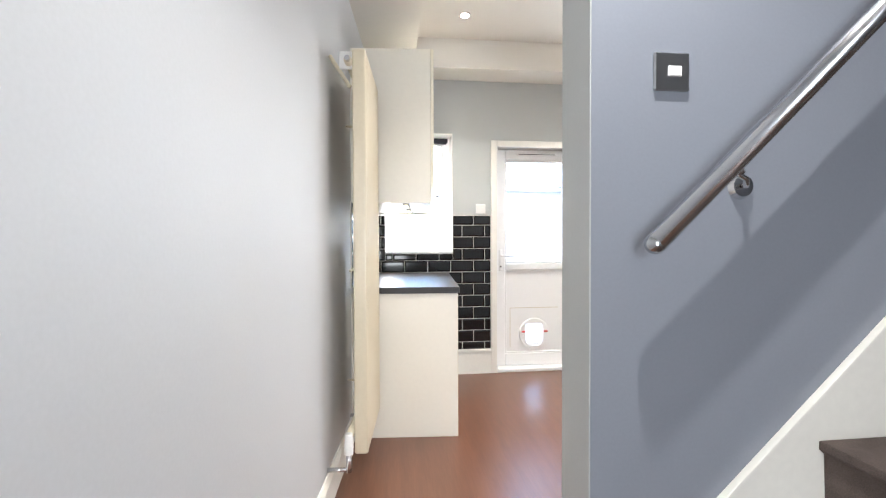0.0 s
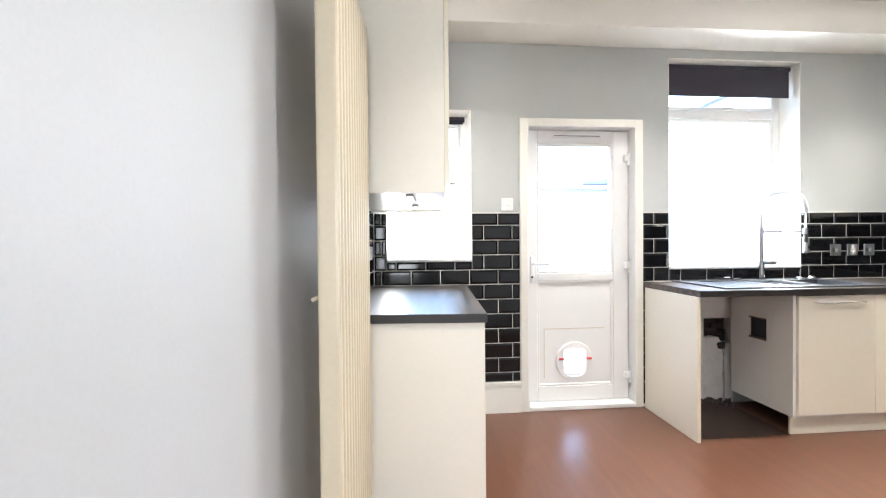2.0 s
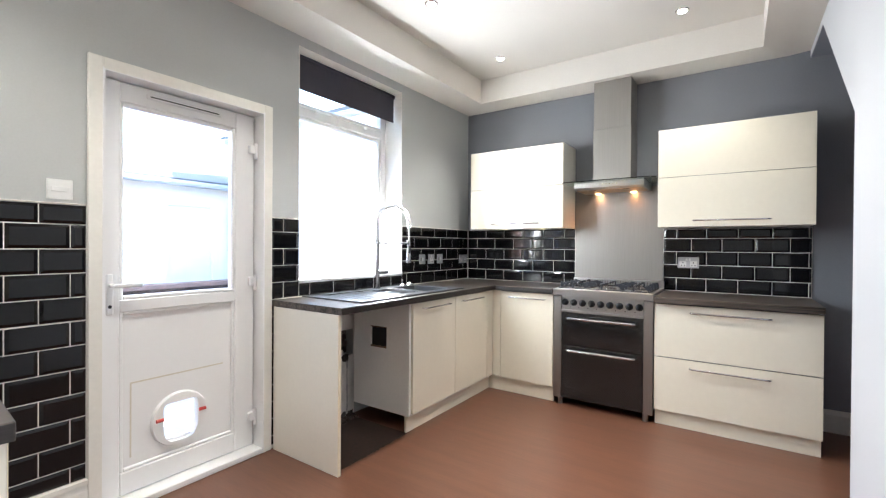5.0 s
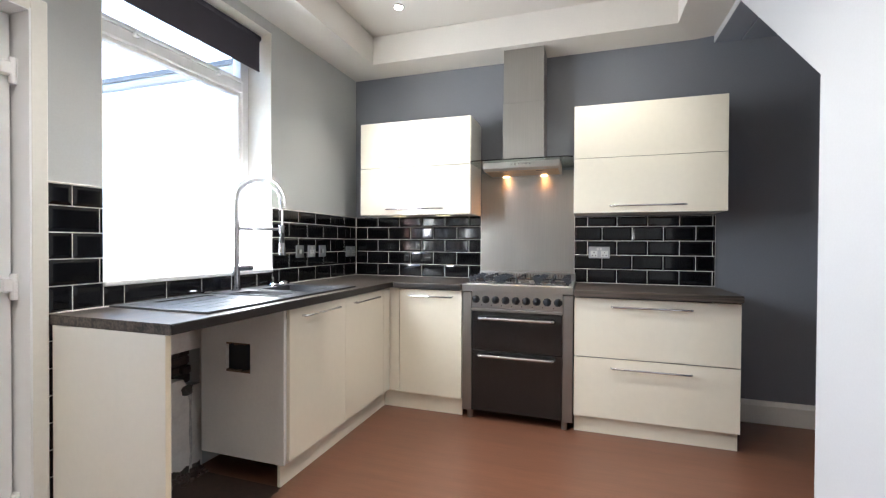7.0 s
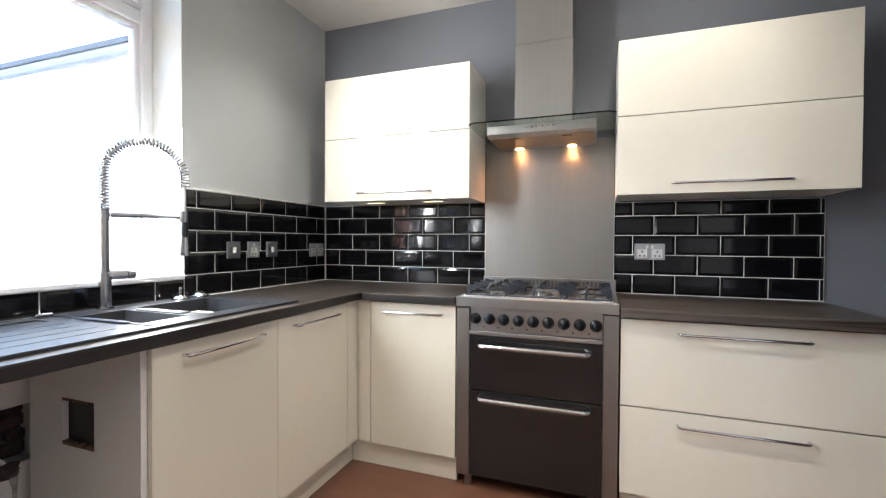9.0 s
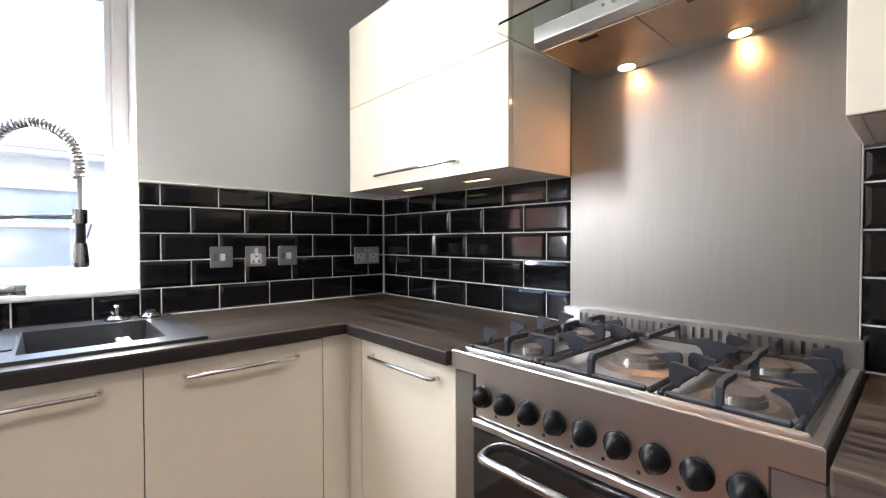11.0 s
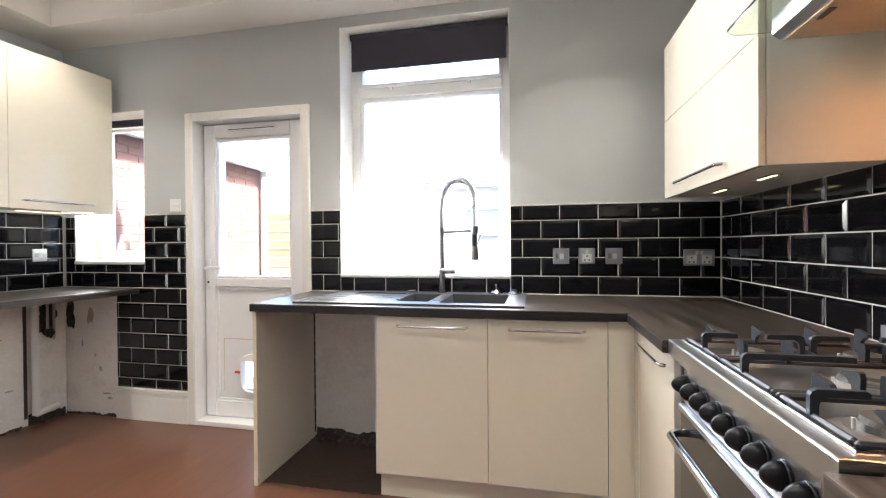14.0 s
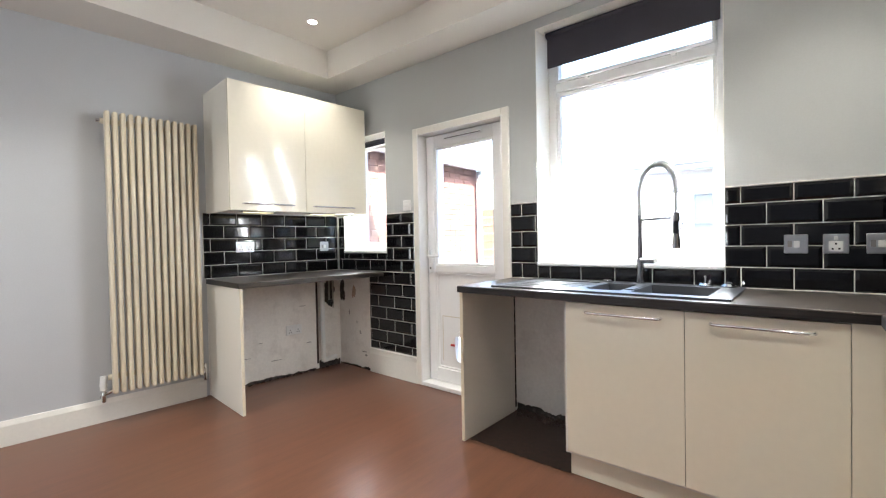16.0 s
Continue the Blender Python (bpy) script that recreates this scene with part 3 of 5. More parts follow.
part("keyhole", rod(bmesh.new(), (1.349, LY0 - 0.0135, 0.945), (1.349, LY0 - 0.011, 0.945), 0.008, 12), BLACKPL, handle)
for hz in (1.80, 1.016, 0.21):
    g = bmesh.new()
    box(g, 2.036, 2.082, LY0 - 0.026, LY0, hz - 0.022, hz + 0.03, 0.006)
    rod(g, (2.075, LY0 - 0.018, hz - 0.05), (2.075, LY0 - 0.018, hz + 0.045), 0.012, 12)
    part("hinge", g, UPVC, back_door)

# ---- kitchen units ----
def bar_handle(bm, p0, p1, out, r=0.006):
    """A bow handle between two fixing points, standing off by the vector out."""
    p0, p1, out = Vector(p0), Vector(p1), Vector(out)
    d = (p1 - p0).normalized()
    pts = [p0]
    for k in range(5):
        a = math.pi / 2 * k / 4
        pts.append(p0 + out * (0.4 + 0.6 * math.sin(a)) + d * 0.02 * (1 - math.cos(a)))
    for k in range(5):
        a = math.pi / 2 * (4 - k) / 4
        pts.append(p1 + out * (0.4 + 0.6 * math.sin(a)) - d * 0.02 * (1 - math.cos(a)))
    pts.append(p1)
    return tube(bm, pts, r, 10)


def front(name, unit, axis, face, u0, u1, z0, z1, hu0, hu1, hz, sign, thick=0.019):
    """A cabinet front with its bow handle. axis: the way its face looks."""
    g = 0.001
    if axis == "x":
        bm = B(face, face + sign * -thick, u0 + g, u1 - g, z0 + g, z1 - g, 0.0022, 2)
        d = part(name, bm, CREAM, unit)
        part("handle", bar_handle(bmesh.new(), (face, hu0, hz), (face, hu1, hz), (sign * 0.028, 0, 0)), CHROME, d, "chrome bow handle", True)
    else:
        bm = B(u0 + g, u1 - g, face, face + sign * -thick, z0 + g, z1 - g, 0.0022, 2)
        d = part(name, bm, CREAM, unit)
        part("handle", bar_handle(bmesh.new(), (hu0, face, hz), (hu1, face, hz), (0, sign * 0.028, 0)), CHROME, d, "chrome bow handle", True)
    return d


FB = 3.535   # fronts of the sink run
FE = 3.912   # fronts of the cooker run
# sink run: two base units, the appliance gap with its end panel
unit = thing("base_cabinet", "cream gloss base cabinet, holed side beside the appliance gap", "cabinet", (3.05, 3.8, 0))
side = bmesh.new()
pierced(side, "x", FB + 0.02, 4.06, 0.115, 0.866, 2.780, 2.798, [(3.752, 3.900, 0.538, 0.684)])
part("side_panel", side, CARCASS, unit)
for k in range(9):
    rag = bmesh.new()
    y = 3.752 + 0.148 * k / 8
    box(rag, 2.7805, 2.7975, y - 0.009, y + 0.009, 0.532, 0.538 + random.uniform(0.0, 0.012), 0)
    part("ragged_edge", rag, DARKVOID, unit, "raw chipboard edge of a cut hole")
    rag = bmesh.new()
    box(rag, 2.7805, 2.7975, y - 0.009, y + 0.009, 0.684 - random.uniform(0.0, 0.012), 0.688, 0)
    part("ragged_edge", rag, DARKVOID, unit, "raw chipboard edge of a cut hole")
# black panel added behind the hole, its colour stands for the cabinet's inner shade
part("hole_shade_panel", B(2.803, 2.807, 3.72, 3.94, 0.50, 0.72), BLACKPL, unit, "black panel for the shade inside the cut hole")
body = bmesh.new()
box(body, 2.80, 3.306, FB + 0.02, 4.06, 0.115, 0.133)
box(body, 3.290, 3.306, FB + 0.02, 4.06, 0.135, 0.866)
box(body, 2.81, 3.288, 4.05, 4.06, 0.135, 0.735)
# unseen board added to keep light from above out of the hole
box(body, 2.81, 3.288, FB + 0.022, 4.06, 0.737, 0.749)
part("body", body, CARCASS, unit)
front("door", unit, "y", FB, 2.797, 3.309, 0.130, 0.860, 2.897, 3.221, 0.819, -1)
unit = thing("base_cabinet", "cream gloss base cabinet under the sink", "cabinet", (3.58, 3.8, 0))
body = bmesh.new()
box(body, 3.310, 3.327, FB + 0.02, 4.06, 0.115, 0.866)
box(body, 3.328, 3.90, FB + 0.02, 4.06, 0.115, 0.133)
part("body", body, CARCASS, unit)
front("door", unit, "y", FB, 3.309, 3.809, 0.130, 0.860, 3.402, 3.718, 0.819, -1)
part("corner_post", prism(bmesh.new(), [(3.810, FB), (FE - 0.001, FB), (FE - 0.001, 3.462), (FE + 0.018, 3.462), (FE + 0.018, FB + 0.02), (3.810, FB + 0.02)], "z", 0.130, 0.864), CREAM, unit)
unit = thing("base_cabinet", "cream gloss corner base cabinet beside the cooker", "cabinet", (4.15, 3.2, 0))
body = bmesh.new()
box(body, FE + 0.02, 4.44, 3.000, 3.016, 0.115, 0.866)
box(body, FE + 0.02, 4.44, 3.018, 3.45, 0.115, 0.133)
part("body", body, CARCASS, unit)
front("door", unit, "x", FE, 2.998, 3.460, 0.120, 0.860, 3.066, 3.384, 0.813, -1)
unit = thing("drawer_cabinet", "cream gloss base cabinet with two deep drawers", "cabinet", (4.15, 1.82, 0))
body = bmesh.new()
box(body, FE + 0.02, 4.44, 1.360, 1.378, 0.104, 0.857)
box(body, FE + 0.02, 4.44, 2.244, 2.262, 0.104, 0.857)
box(body, FE + 0.02, 4.44, 1.380, 2.242, 0.104, 0.122)
part("body", body, CARCASS, unit)
front("drawer", unit, "x", FE, 1.358, 2.264, 0.481, 0.848, 1.605, 2.045, 0.799, -1)
front("drawer", unit, "x", FE, 1.358, 2.264, 0.106, 0.477, 1.605, 2.045, 0.424, -1)


def plinth(name, bm, label="cream plinth board along the floor"):
    part("board", bm, CREAM, thing(name, label, "plinth", kind="structure"))


plinth("plinth_sink", B(2.793, 3.942, 3.586, 3.601, 0.0, 0.128))
plinth("plinth_corner", B(3.942, 3.957, 2.998, 3.585, 0.0, 0.118))
plinth("plinth_drawers", B(3.942, 3.957, 1.364, 2.26, 0.0, 0.103))
ep = thing("end_panel", "white end panel standing on the floor beside the door", "panel", (2.16, 3.82, 0))
part("board", B(2.150, 2.170, 3.5335, 4.10, 0.0, 0.866, 0.0015), SATIN, ep)
part("edge_strip", B(2.150, 2.170, 3.5315, 3.533, 0.001, 0.865), EDGING, ep, "yellowed cream edge strip")

wtop = thing("worktop", "dark wood-grain laminate worktop, two lengths meeting at the corner", "worktop", (3.3, 3.8, 0.867))
# the sink cut-out is left open
SX0, SX1, SY0, SY1 = 2.350, 3.468, 3.562, 4.092
a = slab(bmesh.new(), 2.150, 3.9045, 3.508, 4.117, 0.867, WT, (SX0 + 0.5, SX1 - 0.02, SY0 + 0.05, SY1 - 0.035))
es = [e_ for e_ in a.edges if e_.is_manifold and all(v_.co.y < 3.52 for v_ in e_.verts) and abs(e_.verts[0].co.z - e_.verts[1].co.z) < 1e-4]
bmesh.ops.bevel(a, geom=es, offset=0.005, segments=3, affect="EDGES", profile=0.5)
part("length_sink", a, WORKTOP, wtop)
part("front_edge", B(2.152, 3.902, 3.5062, 3.5076, 0.869, 0.900), WORKTOP_E, wtop, "dark laminate front edge")
b = prism(bmesh.new(), [(3.906, 3.508), (3.877, 3.492), (3.877, 2.996), (4.451, 2.996), (4.451, 4.117), (3.906, 4.117)], "z", 0.8671, WT + 0.0003, 0.003)
part("length_corner", b, WORKTOP_Y, wtop)
part("front_edge", B(3.8752, 3.8766, 2.998, 3.490, 0.869, 0.900), WORKTOP_E, wtop, "dark laminate front edge")
wt2 = thing("worktop", "short dark wood-grain worktop over the drawers", "worktop", (4.14, 1.82, 0.867))
part("end_strip", B(3.872, 4.449, 1.3585, 1.3597, 0.860, WT - 0.010), WORKTOP_E, wt2, "dark laminate end strip")
part("slab", prism(bmesh.new(), [(3.868, 1.360), (4.451, 1.360), (4.451, 2.264), (3.868, 2.264)], "z", 0.858, WT - 0.008, 0.004), WORKTOP_Y, wt2)
wt3 = thing("worktop", "dark wood-grain worktop over an empty appliance space", "worktop", (0.3, 0.6, 0.867), at=LEFT)
part("end_strip", B(0.016, 0.641, 0.0124, 0.0137, 0.869, WT - 0.002), WORKTOP_E, wt3, "dark laminate end strip")
part("slab", prism(bmesh.new(), [(0.012, 0.014), (0.645, 0.014), (0.645, 1.245), (0.012, 1.195)], "z", 0.867, WT, 0.004), WORKTOP_Y, wt3)
ep = thing("end_panel", "cream end panel holding up the worktop by the radiator", "panel", (0.3, 0.01, 0), at=LEFT)
part("board", B(0.02, 0.6335, 0.024, 0.044, 0.0, 0.866, 0.0015), SATIN, ep)
part("edge_strip", B(0.634, 0.6355, 0.024, 0.044, 0.001, 0.865), EDGING, ep, "yellowed cream edge strip")


def wall_cabinet_x(label, xf, y0, y1, z0, zs, z1, hu0, hu1, strips):
    u = thing("wall_cabinet", label, "cabinet", ((xf + XR) / 2, (y0 + y1) / 2, z0), group="wall cabinets by the cooker")
    body = bmesh.new()
    box(body, xf + 0.021, XR - 0.01, y0, y0 + 0.018, z0 + 0.002, z1, 0.001)
    box(body, xf + 0.021, XR - 0.01, y1 - 0.018, y1, z0 + 0.002, z1, 0.001)
    box(body, xf + 0.021, XR - 0.01, y0 + 0.019, y1 - 0.019, z1 - 0.018, z1)
    box(body, xf + 0.021, XR - 0.01, y0 + 0.019, y1 - 0.019, z0 + 0.004, z0 + 0.022)
    part("body", body, SATIN, u)
    front("flap_door", u, "x", xf, y0, y1, z0, zs, hu0, hu1, z0 + 0.045, -1)
    g = 0.0018
    part("flap_door", B(xf, xf + 0.019, y0 + g, y1 - g, zs + g, z1 - g, 0.0022, 2), CREAM, u)
    for y in strips:
        s = part("cabinet_light", B(xf + 0.12, xf + 0.155, y - 0.06, y + 0.06, z0 + 0.0005, z0 + 0.0035, 0.001), STEEL, u)
        part("light_lens", B(xf + 0.133, xf + 0.142, y - 0.055, y + 0.055, z0 - 0.0008, z0 + 0.0004), STRIP, s)
    return u


wall_cabinet_x("cream gloss wall cabinet with two lift-up fronts in the corner", 4.122, 2.996, 3.892, 1.398, 1.762, 2.114, 3.207, 3.667, (3.25, 3.62))
wall_cabinet_x("cream gloss wall cabinet with two lift-up fronts over the drawers", 4.107, 1.379, 2.278, 1.388, 1.750, 2.102, 1.605, 2.05, ())

cl = thing("wall_cabinet", "tall two-door cream gloss wall cabinet beside the radiator", "cabinet", (0.24, 0.59, 1.41), at=LEFT)
body = bmesh.new()
CD, CY0, CY1, CZ0, CZ1 = 0.494, 0.032, 1.185, 1.408, 2.322
box(body, 0.0, CD - 0.021, CY0, CY0 + 0.018, CZ0, CZ1, 0.001)
box(body, 0.012, CD - 0.021, CY1 - 0.018, CY1, CZ0, CZ1, 0.001)
box(body, 0.012, CD - 0.021, CY0 + 0.019, CY1 - 0.019, CZ1 - 0.018, CZ1)
box(body, 0.012, CD - 0.021, CY0 + 0.019, CY1 - 0.019, CZ0 + 0.014, CZ0 + 0.032)
part("body", body, SATIN, cl)
front("door", cl, "x", CD, CY0, 0.608, CZ0, CZ1, 0.12, 0.50, CZ0 + 0.05, 1)
front("door", cl, "x", CD, 0.608, CY1, CZ0, CZ1, 0.67, 1.05, CZ0 + 0.05, 1)
for y in (0.3, 0.85):
    s = part("cabinet_light", B(0.30, 0.335, y - 0.12, y + 0.12, CZ0 + 0.0005, CZ0 + 0.0135, 0.001), STEEL, cl)
    part("light_lens", B(0.308, 0.327, y - 0.11, y + 0.11, CZ0 - 0.0008, CZ0 + 0.0004), STRIP, s)

# ---- radiator ----
rad = thing("column_radiator", "tall cream vertical radiator with thirteen flat columns", "radiator", (0.09, -0.32, 0.2), at=LEFT)
R0, R1, RZ0, RZ1 = -0.590, -0.080, 0.212, 2.042
for k in range(13):
    y = R0 + (R1 - R0) * k / 12
    c = B(0.113, 0.175, y - 0.0135, y + 0.0135, RZ0, RZ1, 0.011, 3)
    part("column", c, RADP, rad)
for z in (RZ0 + 0.10, (RZ0 + RZ1) / 2 - 0.08, RZ1 - 0.055):
    part("header", rod(bmesh.new(), (0.098, R0 - (0.03 if z != (RZ0 + RZ1) / 2 - 0.08 else 0), z), (0.098, R1 + 0.02, z), 0.018 if z != (RZ0 + RZ1) / 2 - 0.08 else 0.006, 12), RADP, rad, smooth=True)
for z in (0.40, 1.82):
    part("wall_bracket", rod(bmesh.new(), (0.0, R1 - 0.04, z), (0.114, R1 - 0.04, z), 0.006, 10), RADP, rad)
v = bmesh.new()
rod(v, (0.0, R0 - 0.055, 0.165), (0.095, R0 - 0.055, 0.165), 0.010, 12)
rod(v, (0.095, R0 - 0.055, 0.155), (0.095, R0 - 0.055, 0.24), 0.013, 12)
rod(v, (0.095, R0 - 0.055, 0.20), (0.098, R0 + 0.0, 0.225), 0.012, 12)
part("valve_body", v, CHROME, rad, smooth=True)
v = bmesh.new()
rod(v, (0.095, R0 - 0.055, 0.235), (0.095, R0 - 0.055, 0.262), 0.020, 16)
rod(v, (0.095, R0 - 0.055, 0.262), (0.095, R0 - 0.055, 0.325), 0.022, 16, 0.017)
part("valve_head", v, WHITEPL, rad, "white thermostatic valve head")
v = bmesh.new()
rod(v, (0.0, R1 + 0.045, 0.165), (0.095, R1 + 0.045, 0.165), 0.010, 12)
rod(v, (0.095, R1 + 0.045, 0.155), (0.095, R1 + 0.045, 0.28), 0.012, 12)
rod(v, (0.095, R1 + 0.045, 0.26), (0.098, R1 + 0.0, 0.27), 0.012, 12)
part("valve_body", v, CHROME, rad, smooth=True)
part("air_vent", rod(bmesh.new(), (0.098, R0 - 0.05, RZ1 - 0.055), (0.098, R0 - 0.028, RZ1 - 0.055), 0.012, 12), CHROME, rad)

part("top_bracket", B(0.055, 0.112, R0 + 0.004, R0 + 0.012, RZ1 - 0.085, RZ1 - 0.005, 0.003), WHITEPL, rad)
part("stay", rod(bmesh.new(), (0.01, R0 + 0.02, RZ1 - 0.02), (0.10, R0 + 0.02, RZ1 - 0.16), 0.009, 10), RADP, rad)

# ---- cooker ----
ck = thing("range_cooker", "stainless steel cooker with two black glass ovens and gas hob", "cooker", (4.15, 2.63, 0))
CY0, CY1 = 2.270, 2.990
part("body", B(3.936, 4.44, CY0 + 0.002, CY1 - 0.002, 0.075, 0.855), STEEL, ck)
for y0, y1 in ((CY0, CY0 + 0.062), (CY1 - 0.062, CY1)):
    part("side_post", B(3.904, 3.935, y0, y1, 0.055, 0.858, 0.002), STEEL, ck)
part("control_panel", B(3.910, 3.935, CY0 + 0.064, CY1 - 0.064, 0.752, 0.863, 0.002), STEEL_H, ck)
part("trim_rail", B(3.896, 3.935, CY0 + 0.064, CY1 - 0.064, 0.732, 0.750, 0.003), STEEL_H, ck)
for z0, z1, zz in ((0.472, 0.729, 0.688), (0.062, 0.467, 0.441)):
    d = part("oven_door", B(3.902, 3.935, CY0 + 0.065, CY1 - 0.065, z0, z1, 0.003, 2), BLACKGLASS, ck, "black glass oven door")
    hb = bmesh.new()
    p = []
    for k in range(9):
        a = math.pi / 2 * k / 8
        p.append((3.902 - 0.045 * math.sin(a), CY1 - 0.115 - 0.03 * (1 - math.cos(a)), zz))
    p += [(x, CY0 + CY1 - y, z) for x, y, z in p[::-1]]
    tube(hb, p, 0.0105, 12)
    part("oven_handle", hb, CHROME, d, "chrome tubular handle", True)
for k in range(9):
    y = CY1 - 0.092 - (CY1 - CY0 - 0.184) * k / 8
    kb = bmesh.new()
    rod(kb, (3.910, y, 0.808), (3.904, y, 0.808), 0.026, 20)
    # a domed knob pinched to an upright grip
    vs = bmesh.ops.create_uvsphere(kb, u_segments=16, v_segments=10, radius=1)["verts"]
    for v_ in vs:
        q = v_.co.copy()
        pinch = 0.45 + 0.55 * min(1.0, max(0.0, 1 + q.x) ** 0.8)
        v_.co = (3.905 + 0.034 * q.x, y + 0.0235 * q.y * pinch, 0.808 + 0.0245 * q.z)
    part("control_knob", kb, KNOBM, ck, "black control knob", True)
    part("control_mark", rod(bmesh.new(), (3.9105, y + 0.028, 0.771), (3.9092, y + 0.028, 0.771), 0.004, 8), BLACKPL, ck)
for y in (CY0 + 0.05, CY1 - 0.05):
    for x in (3.936, 4.40):
        part("foot", rod(bmesh.new(), (x, y, 0), (x, y, 0.075), 0.019, 14, 0.022), STEEL, ck)
HZ = 0.905
part("hob_well", B(3.896, 4.440, CY0 + 0.004, CY1 - 0.004, 0.865, HZ - 0.012), STEEL_H, ck)
hob = slab(bmesh.new(), 3.890, 4.445, CY0, CY1, 0.8645, HZ + 0.006, (3.922, 4.395, CY0 + 0.022, CY1 - 0.022))
hob.normal_update()
es = [e_ for e_ in hob.edges if e_.is_manifold and all(abs(v_.co.z - HZ - 0.006) < 1e-4 for v_ in e_.verts) and e_.calc_face_angle(0) > 0.5]
bmesh.ops.bevel(hob, geom=es, offset=0.004, segments=2, affect="EDGES", profile=0.5)
part("hob_rim", hob, STEEL_H, ck)
# slotted upstand at the back
up = bmesh.new()
UZ0, UZ1 = HZ + 0.006, HZ + 0.062
n_slots = 30
holes = [(CY0 + 0.05 + k * (CY1 - CY0 - 0.1) / n_slots + 0.004, CY0 + 0.05 + k * (CY1 - CY0 - 0.1) / n_slots + 0.013, UZ0 + 0.014, UZ1 - 0.012) for k in range(n_slots)]
pierced(up, "x", CY0, CY1, UZ0, UZ1, 4.405, 4.409, holes)
box(up, 4.409, 4.445, CY0, CY1, UZ1 - 0.004, UZ1)
box(up, 4.409, 4.445, CY0, CY0 + 0.003, UZ0, UZ1 - 0.005)
box(up, 4.409, 4.445, CY1 - 0.003, CY1, UZ0, UZ1 - 0.005)
part("vent_upstand", up, STEEL_H, ck)
part("vent_shadow_box", B(4.425, 4.443, CY0 + 0.01, CY1 - 0.01, UZ0, UZ1 - 0.006), STEEL, ck)
BURN = [(4.04, 2.845, 0.033), (4.278, 2.845, 0.044), (4.160, 2.63, 0.062), (4.285, 2.41, 0.048), (4.04, 2.405, 0.044)]
for x, y, r in BURN:
    bw = bmesh.new()
    rod(bw, (x, y, HZ - 0.0115), (x, y, HZ - 0.004), r + 0.035, 28, r + 0.015)
    rod(bw, (x, y, HZ - 0.004), (x, y, HZ + 0.007), r, 28, r * 0.95)
    bu = part("burner", bw, STEEL, ck, "steel gas burner ring")
    cp = bmesh.new()
    rod(cp, (x, y, HZ + 0.007), (x, y, HZ + 0.015), r * 0.90, 28, r * 0.84)
    if r > 0.06:
        rod(cp, (x, y, HZ + 0.015), (x, y, HZ + 0.021), r * 0.5, 24, r * 0.46)
    part("burner_cap", cp, CAPM, bu, "dull grey-brown enamel burner cap")
    sp = rod(bmesh.new(), (x - r - 0.008, y, HZ - 0.003), (x - r - 0.008, y, HZ + 0.014), 0.003, 8)
    part("spark_plug", sp, WHITEPL, bu)


def grate(y0, y1, centres, outer=0):
    """A low frame with arched arms fore and aft of each burner and upswept fins along its sides."""
    g = bmesh.new()
    z0, z1, zt, x0, x1 = HZ + 0.006, HZ + 0.018, HZ + 0.055, 3.928, 4.392
    for a in ((x0, x1, y0, y0 + 0.012), (x0, x1, y1 - 0.012, y1), (x0, x0 + 0.012, y0 + 0.0125, y1 - 0.0125), (x1 - 0.012, x1, y0 + 0.0125, y1 - 0.0125)):
        box(g, a[0], a[1], a[2], a[3], z0, z1, 0.004)
    if len(centres) > 1:
        box(g, 4.153, 4.166, y0 + 0.0125, y1 - 0.0125, z0 + 0.0005, z1 - 0.0005, 0.004)
    for cx, cy in centres:
        ends = (x0, x1) if len(centres) == 1 else (x0, 4.1535) if cx < 4.16 else (4.1655, x1)
        for e, sgn in ((ends[0], 1), (ends[1], -1)):
            n = abs(cx - e) - 0.032
            prof = [(0, z0 + 0.002), (0, zt - 0.010), (0.003, zt - 0.004), (0.010, zt), (n - 0.004, zt), (n, zt - 0.003), (n, zt - 0.012), (0.024, zt - 0.012), (0.016, zt - 0.016), (0.0125, zt - 0.024), (0.0118, z0 + 0.002)]
            prof = [(e + sgn * u, w) for u, w in prof]
            prism(g, prof if sgn > 0 else prof[::-1], "y", cy - 0.0052, cy + 0.0052)
        for ye, sgn, side in ((y0, 1, -1), (y1, -1, 1)):
            far = 0.095 if len(centres) == 1 else 0.0
            xs_ = (cx - 0.058, cx + 0.055) if outer == side else (cx - far, cx + far) if far else (cx - 0.05, cx + 0.05)
            for fx in xs_:
                prof = [(0.001, z0 + 0.003), (-0.001, zt - 0.010), (0.002, zt - 0.001), (0.008, zt + 0.001), (0.046, zt - 0.007), (0.050, zt - 0.013), (0.036, zt - 0.018), (0.024, zt - 0.026), (0.016, z0 + 0.004)]
                prof = [(ye + sgn * u, w) for u, w in prof]
                prism(g, prof if sgn > 0 else prof[::-1], "x", fx - 0.0045, fx + 0.0045)
    for fx in (x0 + 0.006, x1 - 0.006):
        for fy in (y0 + 0.006, y1 - 0.006):
            box(g, fx - 0.006, fx + 0.006, fy - 0.006, fy + 0.006, HZ - 0.012, z0)
    part("pan_support", g, IRON, ck, "black cast-iron pan support")


grate(2.756, 2.962, [(4.04, 2.845), (4.278, 2.845)], 1)
grate(2.508, 2.750, [(4.160, 2.63)])
grate(2.298, 2.502, [(4.04, 2.405), (4.285, 2.41)], -1)

sb = thing("splashback", "brushed stainless steel splashback behind the hob", "splashback", (4.45, 2.64, 0.9))
part("sheet", B(4.444, 4.4585, 2.282, 2.990, 0.905, 1.738, 0.001), STEEL, sb)

for y in (2.2805, 2.9905):
    part("sealant_strip", B(4.4455, 4.4495, y - 0.0012, y + 0.0012, 0.905, 1.400), GROUT, sb, "white sealant line")

